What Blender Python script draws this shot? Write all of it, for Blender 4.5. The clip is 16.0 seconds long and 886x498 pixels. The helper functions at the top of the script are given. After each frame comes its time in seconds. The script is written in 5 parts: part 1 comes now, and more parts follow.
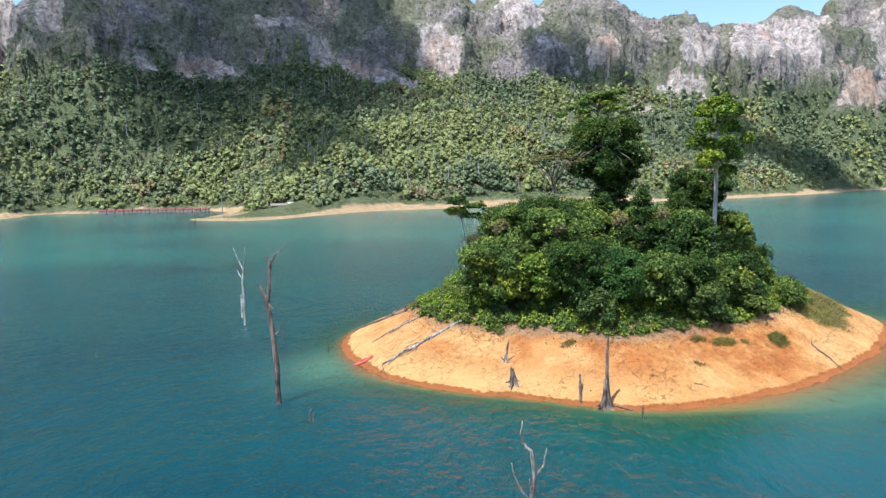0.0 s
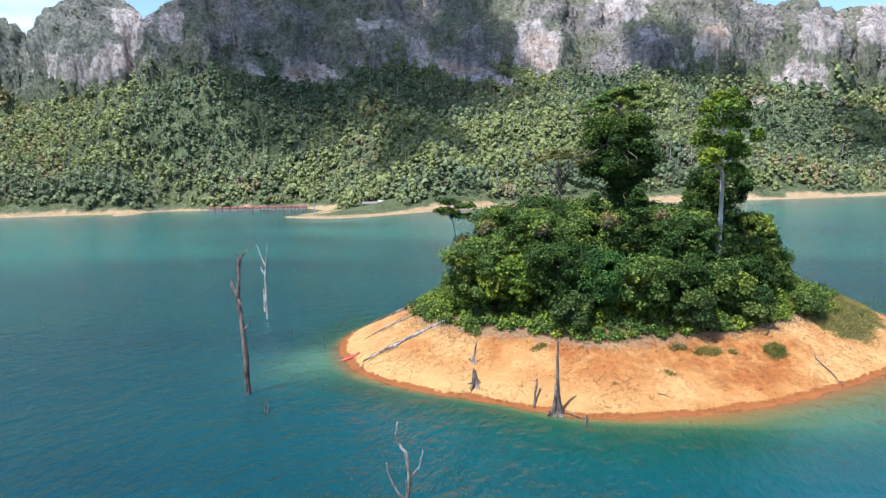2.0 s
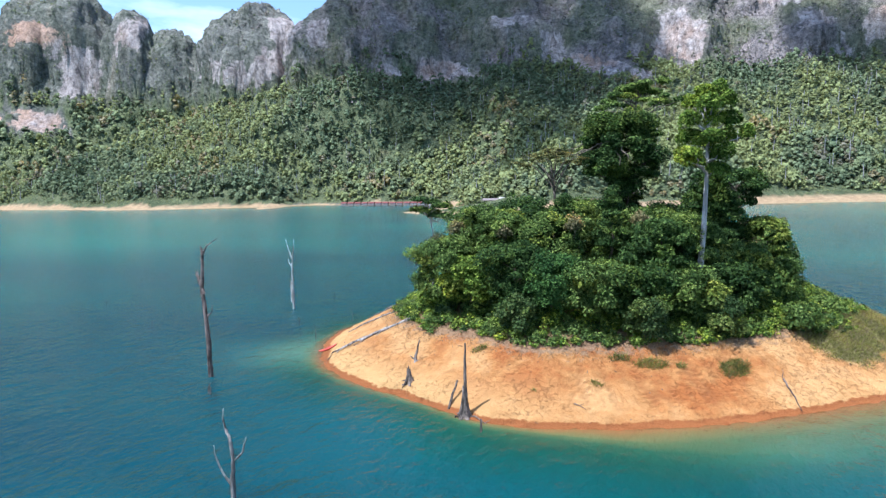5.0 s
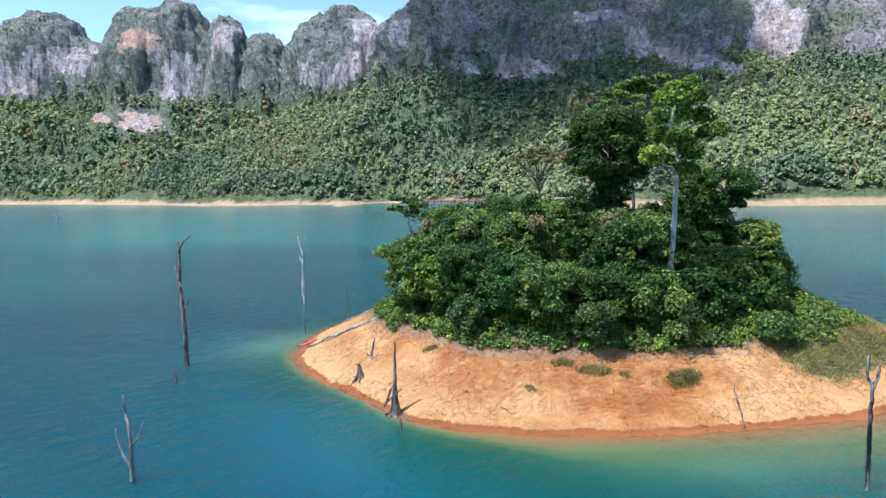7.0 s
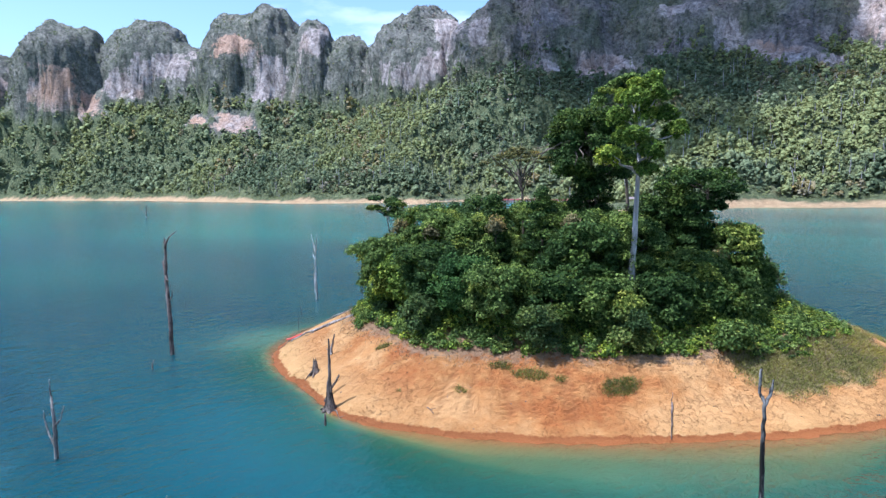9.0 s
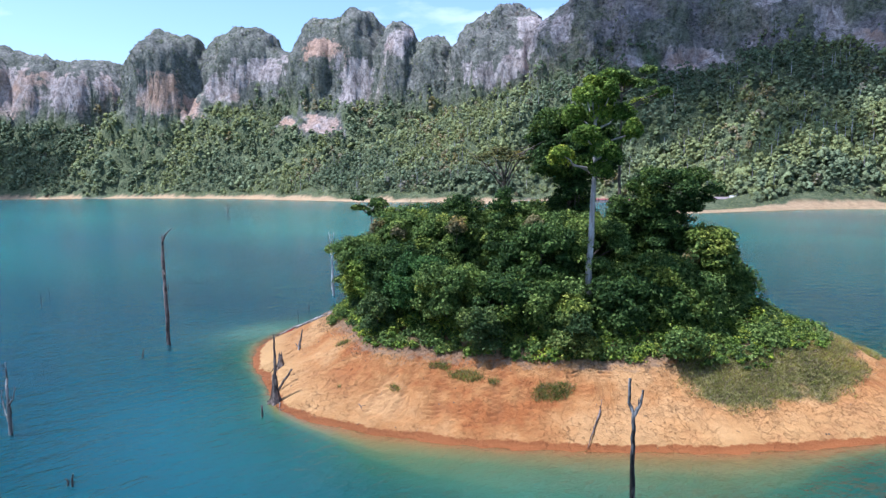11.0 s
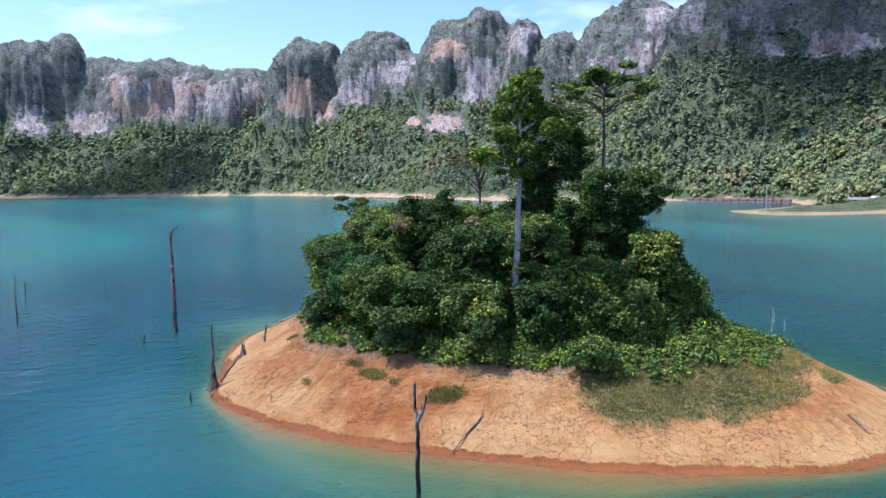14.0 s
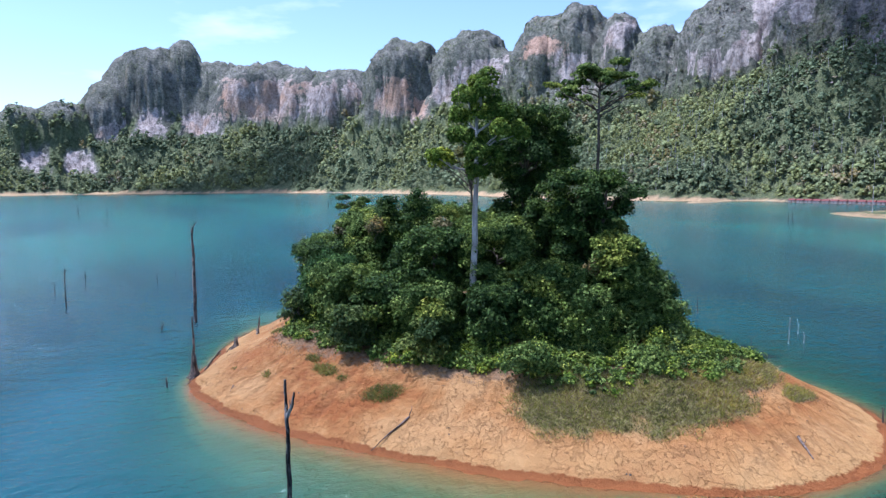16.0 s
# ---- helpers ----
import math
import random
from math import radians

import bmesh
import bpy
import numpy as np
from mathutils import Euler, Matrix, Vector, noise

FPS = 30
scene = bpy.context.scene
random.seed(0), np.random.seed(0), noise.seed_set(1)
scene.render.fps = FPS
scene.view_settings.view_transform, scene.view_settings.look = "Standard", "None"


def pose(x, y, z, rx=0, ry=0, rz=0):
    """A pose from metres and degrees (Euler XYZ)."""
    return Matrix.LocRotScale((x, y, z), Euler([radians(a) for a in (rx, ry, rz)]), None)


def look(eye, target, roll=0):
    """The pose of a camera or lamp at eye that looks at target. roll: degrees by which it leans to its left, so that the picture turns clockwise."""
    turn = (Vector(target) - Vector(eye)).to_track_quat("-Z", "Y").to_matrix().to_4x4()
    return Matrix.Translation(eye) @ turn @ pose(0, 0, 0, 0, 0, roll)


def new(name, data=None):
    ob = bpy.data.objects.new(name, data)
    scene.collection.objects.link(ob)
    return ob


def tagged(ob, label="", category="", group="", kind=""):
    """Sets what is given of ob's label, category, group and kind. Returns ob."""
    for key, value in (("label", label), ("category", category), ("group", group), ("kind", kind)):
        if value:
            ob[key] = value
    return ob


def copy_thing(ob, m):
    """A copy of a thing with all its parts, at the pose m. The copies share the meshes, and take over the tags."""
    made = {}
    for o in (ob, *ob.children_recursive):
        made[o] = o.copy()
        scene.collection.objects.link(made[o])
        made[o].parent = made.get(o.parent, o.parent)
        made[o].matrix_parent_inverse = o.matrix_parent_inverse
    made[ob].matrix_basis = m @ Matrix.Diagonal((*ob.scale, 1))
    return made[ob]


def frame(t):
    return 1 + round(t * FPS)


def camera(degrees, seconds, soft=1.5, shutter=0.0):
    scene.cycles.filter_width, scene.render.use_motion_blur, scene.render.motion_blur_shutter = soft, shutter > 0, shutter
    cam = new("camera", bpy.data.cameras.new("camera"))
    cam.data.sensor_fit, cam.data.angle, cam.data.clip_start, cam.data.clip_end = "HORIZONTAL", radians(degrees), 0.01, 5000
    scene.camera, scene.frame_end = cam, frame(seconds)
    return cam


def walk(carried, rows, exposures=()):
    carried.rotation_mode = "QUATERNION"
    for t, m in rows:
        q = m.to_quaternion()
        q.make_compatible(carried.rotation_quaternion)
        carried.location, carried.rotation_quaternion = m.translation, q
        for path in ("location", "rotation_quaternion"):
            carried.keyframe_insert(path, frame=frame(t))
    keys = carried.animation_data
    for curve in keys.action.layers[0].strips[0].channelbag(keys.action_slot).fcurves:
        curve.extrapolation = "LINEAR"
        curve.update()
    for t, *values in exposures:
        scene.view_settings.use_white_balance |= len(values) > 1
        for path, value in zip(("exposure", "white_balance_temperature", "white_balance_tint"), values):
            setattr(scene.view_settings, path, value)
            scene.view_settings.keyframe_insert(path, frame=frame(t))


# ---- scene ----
cam = camera(67.0, 16.0, 1.35)
PATH = [
    (0, look((1.911, -3.095, 22.544), (-2.092, 46.484, 17.462), -1.05)),
    (0.5, look((5.713, -2.758, 22.556), (-0.226, 46.629, 17.484), -1.15)),
    (1, look((9.506, -2.348, 22.563), (1.589, 46.761, 17.497), -1.22)),
    (1.5, look((13.275, -1.837, 22.567), (3.385, 46.913, 17.501), -1.26)),
    (2, look((17.011, -1.205, 22.567), (5.181, 47.110, 17.498), -1.28)),
    (2.5, look((20.702, -0.439, 22.564), (6.991, 47.376, 17.490), -1.27)),
    (3, look((24.344, 0.470, 22.558), (8.819, 47.726, 17.477), -1.25)),
    (3.5, look((27.932, 1.525, 22.551), (10.665, 48.172, 17.461), -1.21)),
    (4, look((31.462, 2.727, 22.542), (12.526, 48.721, 17.443), -1.17)),
    (4.5, look((34.932, 4.071, 22.532), (14.396, 49.372, 17.423), -1.12)),
    (5, look((38.341, 5.553, 22.521), (16.266, 50.123, 17.403), -1.07)),
    (5.5, look((41.688, 7.166, 22.510), (18.128, 50.968, 17.382), -1.01)),
    (6, look((44.973, 8.903, 22.499), (19.973, 51.899, 17.363), -0.96)),
    (6.5, look((48.194, 10.756, 22.488), (21.793, 52.905, 17.345), -0.91)),
    (7, look((51.350, 12.715, 22.478), (23.582, 53.976, 17.329), -0.86)),
    (7.5, look((54.442, 14.776, 22.469), (25.335, 55.102, 17.315), -0.82)),
    (8, look((57.466, 16.929, 22.461), (27.046, 56.274, 17.303), -0.79)),
    (8.5, look((60.421, 19.171, 22.455), (28.714, 57.486, 17.295), -0.77)),
    (9, look((63.305, 21.496, 22.450), (30.336, 58.731, 17.290), -0.75)),
    (9.5, look((66.113, 23.900, 22.448), (31.913, 60.007, 17.287), -0.74)),
    (10, look((68.843, 26.382, 22.447), (33.443, 61.315, 17.288), -0.74)),
    (10.5, look((71.488, 28.941, 22.448), (34.927, 62.656, 17.292), -0.74)),
    (11, look((74.045, 31.576, 22.452), (36.364, 64.034, 17.299), -0.74)),
    (11.5, look((76.509, 34.287, 22.458), (37.752, 65.455, 17.308), -0.76)),
    (12, look((78.872, 37.077, 22.467), (39.089, 66.923, 17.320), -0.77)),
    (12.5, look((81.130, 39.945, 22.478), (40.370, 68.443, 17.334), -0.78)),
    (13, look((83.278, 42.893, 22.492), (41.589, 70.014, 17.349), -0.78)),
    (13.5, look((85.309, 45.921, 22.508), (42.738, 71.635, 17.364), -0.78)),
    (14, look((87.219, 49.027, 22.527), (43.807, 73.293, 17.380), -0.78)),
    (14.5, look((89.006, 52.206, 22.549), (44.787, 74.969, 17.395), -0.75)),
    (15, look((90.665, 55.453, 22.573), (45.666, 76.630, 17.408), -0.71)),
    (15.5, look((92.197, 58.758, 22.599), (46.436, 78.228, 17.419), -0.65)),
    (16, look((93.603, 62.104, 22.627), (47.090, 79.695, 17.427), -0.57)),
]
EXPOSURE = ((0.0, 0.91, 5850, 7), (4.0, 0.96, 5450, 8), (9.0, 0.9, 5250, 13), (16.0, 0.79, 5230, 18))
walk(cam, PATH, EXPOSURE)

# ---- light: high sun behind the start of the flight, blue sky with thin cloud ----
SUN_BEARING, SUN_HEIGHT = -143.0, 66.0
sun_way = Vector((math.sin(radians(SUN_BEARING)) * math.cos(radians(SUN_HEIGHT)), math.cos(radians(SUN_BEARING)) * math.cos(radians(SUN_HEIGHT)), math.sin(radians(SUN_HEIGHT))))
sun = new("sun", bpy.data.lights.new("sun", "SUN"))
sun.data.energy, sun.data.angle, sun.data.color = 4.6, radians(0.55), (1.0, 0.96, 0.9)
sun.matrix_world = look(sun_way * 900, (0, 0, 0))

world = bpy.data.worlds.new("sky")
scene.world = world
world.use_nodes = True
wn, wl = world.node_tree.nodes, world.node_tree.links
sky = wn.new("ShaderNodeTexSky")
sky.sky_type, sky.sun_disc = "NISHITA", False
sky.sun_elevation, sky.sun_rotation = radians(SUN_HEIGHT), radians(SUN_BEARING)
sky.air_density, sky.dust_density, sky.ozone_density = 1.0, 0.6, 1.0
coord, stretch, puffs, cut, veil = (wn.new("ShaderNode" + k) for k in ("TexCoord", "Mapping", "TexNoise", "ValToRGB", "MixRGB"))
stretch.inputs["Scale"].default_value = (2.6, 2.6, 9.0)
stretch.inputs["Location"].default_value = (3.1, 1.7, 0.4)
puffs.inputs["Scale"].default_value, puffs.inputs["Detail"].default_value, puffs.inputs["Roughness"].default_value = 1.3, 9.0, 0.55
cut.color_ramp.elements[0].position, cut.color_ramp.elements[1].position = 0.55, 0.84
veil.inputs["Color2"].default_value = (7.0, 7.2, 7.4, 1)
wl.new(coord.outputs["Generated"], stretch.inputs["Vector"])
wl.new(stretch.outputs["Vector"], puffs.inputs["Vector"])
wl.new(puffs.outputs["Fac"], cut.inputs["Fac"])
wl.new(cut.outputs["Color"], veil.inputs["Fac"])
wl.new(sky.outputs["Color"], veil.inputs["Color1"])
wl.new(veil.outputs["Color"], wn["Background"].inputs["Color"])
wn["Background"].inputs["Strength"].default_value = 0.125


# ---- materials ----
def material(name, rough=0.8, spec=0.3):
    m = bpy.data.materials.new(name)
    m.use_nodes = True
    n, l = m.node_tree.nodes, m.node_tree.links
    b = n["Principled BSDF"]
    b.inputs["Roughness"].default_value, b.inputs["Specular IOR Level"].default_value = rough, spec
    return m, n, l, b


def noise_node(n, l, scale, detail=6.0, rough=0.6, stretch=(1, 1, 1), space="Object"):
    c, m, t = n.new("ShaderNodeTexCoord"), n.new("ShaderNodeMapping"), n.new("ShaderNodeTexNoise")
    m.inputs["Scale"].default_value = stretch
    t.inputs["Scale"].default_value, t.inputs["Detail"].default_value, t.inputs["Roughness"].default_value = scale, detail, rough
    l.new(c.outputs[space], m.inputs["Vector"])
    l.new(m.outputs["Vector"], t.inputs["Vector"])
    return t.outputs["Fac"]


def ramp(n, l, fac, *stops):
    r = n.new("ShaderNodeValToRGB")
    e = r.color_ramp.elements
    while len(e) < len(stops):
        e.new(0.5)
    for k, (at, colour) in zip(e, stops):
        k.position, k.color = at, (*colour, 1) if len(colour) == 3 else colour
    l.new(fac, r.inputs["Fac"])
    return r.outputs["Color"]


def mix(n, l, fac, a, b, how="MIX"):
    x = n.new("ShaderNodeMixRGB")
    x.blend_type = how
    for v, k in ((fac, "Fac"), (a, "Color1"), (b, "Color2")):
        if hasattr(v, "is_output"):
            l.new(v, x.inputs[k])
        else:
            x.inputs[k].default_value = v if k == "Fac" else (*v, 1)
    return x.outputs["Color"]


def calc(n, l, how, a, b=0.0):
    x = n.new("ShaderNodeMath")
    x.operation = how
    for v, k in ((a, 0), (b, 1)):
        if hasattr(v, "is_output"):
            l.new(v, x.inputs[k])
        else:
            x.inputs[k].default_value = v
    return x.outputs["Value"]


def attr(n, name):
    a = n.new("ShaderNodeAttribute")
    a.attribute_name = name
    return a.outputs["Fac"]


def bump(n, l, b, height, strength, distance):
    x = n.new("ShaderNodeBump")
    x.inputs["Strength"].default_value, x.inputs["Distance"].default_value = strength, distance
    l.new(height, x.inputs["Height"])
    l.new(x.outputs["Normal"], b.inputs["Normal"])
    return x


BLACK, WHITE = (0, 0, 0), (1, 1, 1)


def leaf_material(name, dark, mid, light, see=0.16, gloss=0.6, spray=0.0):
    """Leaves: every leaf has its own shade, each tree its own tone; spray: leaflets per metre with gaps between them."""
    m, n, l, b = material(name, gloss, 0.1)
    g = n.new("ShaderNodeNewGeometry")
    own = ramp(n, l, g.outputs["Random Per Island"], (0.0, dark), (0.55, mid), (1.0, light))
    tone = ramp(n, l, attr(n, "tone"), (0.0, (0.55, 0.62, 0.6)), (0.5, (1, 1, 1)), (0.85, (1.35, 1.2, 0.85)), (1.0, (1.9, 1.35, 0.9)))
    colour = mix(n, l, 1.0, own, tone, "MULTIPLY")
    if spray:
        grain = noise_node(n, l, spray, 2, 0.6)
        # Dark and light grain puts the shade between leaflets into the colour.
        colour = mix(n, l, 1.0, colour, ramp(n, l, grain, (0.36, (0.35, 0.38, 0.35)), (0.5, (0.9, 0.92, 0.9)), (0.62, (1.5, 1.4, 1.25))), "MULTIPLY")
        bump(n, l, b, grain, 1.0, 0.12)
    l.new(colour, b.inputs["Base Color"])
    t, x = n.new("ShaderNodeBsdfTranslucent"), n.new("ShaderNodeMixShader")
    l.new(colour, t.inputs["Color"])
    x.inputs["Fac"].default_value = see
    l.new(b.outputs["BSDF"], x.inputs[1])
    l.new(t.outputs["BSDF"], x.inputs[2])
    if spray:
        gap, cut_ = n.new("ShaderNodeBsdfTransparent"), n.new("ShaderNodeMixShader")
        l.new(ramp(n, l, noise_node(n, l, spray * 0.8, 1, 0.5), (0.43, BLACK), (0.44, WHITE)), cut_.inputs["Fac"])
        l.new(gap.outputs["BSDF"], cut_.inputs[1])
        l.new(x.outputs["Shader"], cut_.inputs[2])
        x = cut_
    l.new(x.outputs["Shader"], n["Material Output"].inputs["Surface"])
    return m


def canopy_material():
    """The closed roof of a forest: leafy grain at two sizes, each crown its own tone, a few dry brown crowns."""
    m, n, l, b = material("forest canopy", 0.8, 0.2)
    grain, clump = noise_node(n, l, 1.0, 5, 0.75), noise_node(n, l, 0.24, 5, 0.7)
    both = calc(n, l, "ADD", calc(n, l, "MULTIPLY", grain, 0.42), calc(n, l, "MULTIPLY", clump, 0.58))
    # Lighter than leaves are: distance haze is put into these colours.
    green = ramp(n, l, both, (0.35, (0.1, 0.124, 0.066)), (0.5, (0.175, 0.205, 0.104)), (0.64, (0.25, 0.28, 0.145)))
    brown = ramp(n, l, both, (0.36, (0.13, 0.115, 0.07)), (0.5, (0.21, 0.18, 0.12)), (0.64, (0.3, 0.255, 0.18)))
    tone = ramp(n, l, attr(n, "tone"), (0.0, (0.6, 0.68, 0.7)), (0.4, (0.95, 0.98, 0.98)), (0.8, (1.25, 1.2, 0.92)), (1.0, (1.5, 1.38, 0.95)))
    l.new(mix(n, l, 1.0, mix(n, l, attr(n, "dry"), green, brown), tone, "MULTIPLY"), b.inputs["Base Color"])
    bump(n, l, b, both, 1.0, 2.0)
    return m


def bark_material(name, dark, light, scale=3.0, rough=0.85, bare=0.43):
    m, n, l, b = material(name, rough, 0.25)
    grain = noise_node(n, l, scale, 8, 0.7, (1.6, 1.6, 0.22))
    patch = noise_node(n, l, scale * 0.3, 4, 0.6)
    both = calc(n, l, "ADD", calc(n, l, "MULTIPLY", grain, 0.65), calc(n, l, "MULTIPLY", patch, 0.4))
    l.new(ramp(n, l, both, (bare, dark), (bare + 0.09, tuple((p + q) / 2.6 for p, q in zip(dark, light))), (bare + 0.19, light)), b.inputs["Base Color"])
    bump(n, l, b, grain, 0.9, 0.08)
    return m


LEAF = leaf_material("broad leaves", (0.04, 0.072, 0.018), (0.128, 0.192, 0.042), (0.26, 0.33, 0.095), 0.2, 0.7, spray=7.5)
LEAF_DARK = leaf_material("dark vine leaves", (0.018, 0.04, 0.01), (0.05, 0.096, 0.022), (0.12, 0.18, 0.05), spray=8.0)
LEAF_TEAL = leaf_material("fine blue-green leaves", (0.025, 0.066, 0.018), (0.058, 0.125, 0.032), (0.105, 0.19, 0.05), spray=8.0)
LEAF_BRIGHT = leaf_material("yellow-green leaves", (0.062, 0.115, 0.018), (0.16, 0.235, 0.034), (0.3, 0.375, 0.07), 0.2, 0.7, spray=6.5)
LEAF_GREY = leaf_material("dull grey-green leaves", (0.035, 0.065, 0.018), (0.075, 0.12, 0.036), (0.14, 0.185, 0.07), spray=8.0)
# Haze over the far trees is put into this paler green.
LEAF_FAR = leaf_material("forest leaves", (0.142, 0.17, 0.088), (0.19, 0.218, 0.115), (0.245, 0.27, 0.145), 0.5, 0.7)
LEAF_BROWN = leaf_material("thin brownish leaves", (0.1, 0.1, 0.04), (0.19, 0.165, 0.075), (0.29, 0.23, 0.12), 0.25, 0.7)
# Grey scrub, paled further by haze put into the colour.
LEAF_SCRUB = leaf_material("dry grey scrub in haze", (0.1, 0.09, 0.08), (0.185, 0.16, 0.155), (0.275, 0.235, 0.23), 0.2, 0.8)
CANOPY_GREEN = canopy_material()
THIN_LEAF = leaf_material("thin yellowish leaves", (0.1, 0.1, 0.035), (0.19, 0.17, 0.06), (0.27, 0.24, 0.09), 0.3, 0.7, 7.0)
GRASS = leaf_material("grass blades", (0.13, 0.135, 0.025), (0.25, 0.24, 0.05), (0.4, 0.365, 0.105), 0.4, 0.75)
DRY = leaf_material("dry brown grass", (0.14, 0.095, 0.055), (0.25, 0.175, 0.105), (0.38, 0.29, 0.18), 0.3, 0.7)
BARK_PALE = bark_material("pale smooth bark", (0.24, 0.21, 0.19), (0.52, 0.48, 0.45), 1.4)
BARK = bark_material("brown bark", (0.06, 0.045, 0.03), (0.2, 0.16, 0.12))
BARK_DARK = bark_material("weathered dark dead wood", (0.012, 0.01, 0.008), (0.24, 0.185, 0.15), 2.6)
BARK_RED = bark_material("weathered reddish dead wood", (0.022, 0.015, 0.012), (0.28, 0.205, 0.17), 2.2)
BARK_CHAR = bark_material("half charred, half bleached dead wood", (0.008, 0.007, 0.006), (0.5, 0.46, 0.42), 1.5, 0.85, 0.5)
BARK_GREY = bark_material("bleached grey driftwood", (0.05, 0.038, 0.03), (0.42, 0.37, 0.33), 2.6)
BARK_WHITE = bark_material("bleached white dead wood", (0.14, 0.12, 0.1), (0.66, 0.63, 0.58), 2.0)


def soil_material():
    """Orange lateritic clay: pale dried crust, redder wet band by the water, dry litter under the plants."""
    m, n, l, b = material("orange clay", 0.9, 0.2)
    b.inputs["Diffuse Roughness"].default_value = 1.0
    big, small, fine = noise_node(n, l, 0.16, 5, 0.6), noise_node(n, l, 1.1, 8, 0.65), noise_node(n, l, 7.0, 6, 0.7)
    crust = ramp(n, l, big, (0.38, (0.35, 0.122, 0.032)), (0.5, (0.44, 0.207, 0.067)), (0.62, (0.51, 0.285, 0.112)))
    crust = mix(n, l, 0.45, crust, ramp(n, l, small, (0.3, (0.6, 0.52, 0.46)), (0.62, (1.08, 1.06, 1.04))), "MULTIPLY")
    # Dried band near the water; its side weight puts sunlit glare into the colour.
    silt_glare = ramp(n, l, calc(n, l, "ADD", calc(n, l, "MULTIPLY", attr(n, "inland"), 0.1), calc(n, l, "MULTIPLY", calc(n, l, "SUBTRACT", big, 0.5), 1.3)), (0.2, WHITE), (0.55, BLACK))
    crust = mix(n, l, calc(n, l, "MULTIPLY", calc(n, l, "MULTIPLY", silt_glare, attr(n, "silt_glare")), 0.68), crust, (0.535, 0.335, 0.135))
    specks = ramp(n, l, fine, (0.27, (0.45, 0.4, 0.36)), (0.36, WHITE))
    crust = mix(n, l, 0.7, crust, specks, "MULTIPLY")
    where = n.new("ShaderNodeCombineXYZ")
    l.new(attr(n, "along"), where.inputs["X"])
    l.new(calc(n, l, "MULTIPLY", attr(n, "inland"), 0.16), where.inputs["Y"])
    run = n.new("ShaderNodeTexNoise")
    run.inputs["Scale"].default_value, run.inputs["Detail"].default_value, run.inputs["Roughness"].default_value, run.inputs["Distortion"].default_value = 0.8, 4.0, 0.6, 0.5
    l.new(where.outputs["Vector"], run.inputs["Vector"])
    vein = calc(n, l, "ABSOLUTE", calc(n, l, "SUBTRACT", run.outputs["Fac"], 0.5))
    cracks = n.new("ShaderNodeTexVoronoi")
    cracks.feature = "DISTANCE_TO_EDGE"
    cracks.inputs["Scale"].default_value = 0.8
    bend_ = n.new("ShaderNodeVectorMath")
    bend_.operation = "MULTIPLY_ADD"
    soft = n.new("ShaderNodeTexNoise")
    soft.inputs["Scale"].default_value, soft.inputs["Detail"].default_value = 0.9, 5.0
    co_ = n.new("ShaderNodeTexCoord")
    l.new(co_.outputs["Object"], soft.inputs["Vector"])
    l.new(soft.outputs["Color"], bend_.inputs[0])
    bend_.inputs[1].default_value = (3.4, 3.4, 3.4)
    l.new(co_.outputs["Object"], bend_.inputs[2])
    l.new(bend_.outputs["Vector"], cracks.inputs["Vector"])
    zone = ramp(n, l, noise_node(n, l, 0.13, 3, 0.5), (0.38, BLACK), (0.52, WHITE))
    crack = calc(n, l, "MULTIPLY", ramp(n, l, cracks.outputs["Distance"], (0.0, (0.8, 0.8, 0.8)), (0.03, BLACK)), zone)
    broken = ramp(n, l, noise_node(n, l, 0.9, 3, 0.6), (0.4, BLACK), (0.5, WHITE))
    furrow = calc(n, l, "MULTIPLY", calc(n, l, "MULTIPLY", broken, ramp(n, l, vein, (0.0, WHITE), (0.03, BLACK))), attr(n, "furrow"))
    rill = calc(n, l, "MAXIMUM", attr(n, "rill"), calc(n, l, "MAXIMUM", furrow, crack))
    crust = mix(n, l, calc(n, l, "MULTIPLY", rill, 0.55), crust, (0.2, 0.075, 0.025))
    wet = ramp(n, l, calc(n, l, "ADD", attr(n, "wet"), calc(n, l, "MULTIPLY", calc(n, l, "SUBTRACT", small, 0.5), 1.3)), (0.42, BLACK), (0.6, WHITE))
    ground = mix(n, l, wet, crust, mix(n, l, fine, (0.2, 0.062, 0.017), (0.33, 0.12, 0.035)))
    litter = mix(n, l, small, (0.16, 0.1, 0.055), (0.33, 0.21, 0.125))
    cover = ramp(n, l, calc(n, l, "ADD", attr(n, "litter"), calc(n, l, "MULTIPLY", calc(n, l, "SUBTRACT", small, 0.5), 2.2)), (0.4, BLACK), (0.75, (0.85, 0.85, 0.85)))
    green = mix(n, l, fine, (0.19, 0.165, 0.06), (0.36, 0.29, 0.12))
    turf = ramp(n, l, calc(n, l, "ADD", attr(n, "turf"), calc(n, l, "MULTIPLY", calc(n, l, "SUBTRACT", small, 0.5), 0.5)), (0.08, BLACK), (0.3, WHITE))
    l.new(mix(n, l, turf, mix(n, l, cover, ground, litter), green), b.inputs["Base Color"])
    bump(n, l, b, calc(n, l, "SUBTRACT", calc(n, l, "ADD", small, calc(n, l, "MULTIPLY", fine, 0.45)), calc(n, l, "MULTIPLY", rill, 0.8)), 1.0, 0.26)
    return m


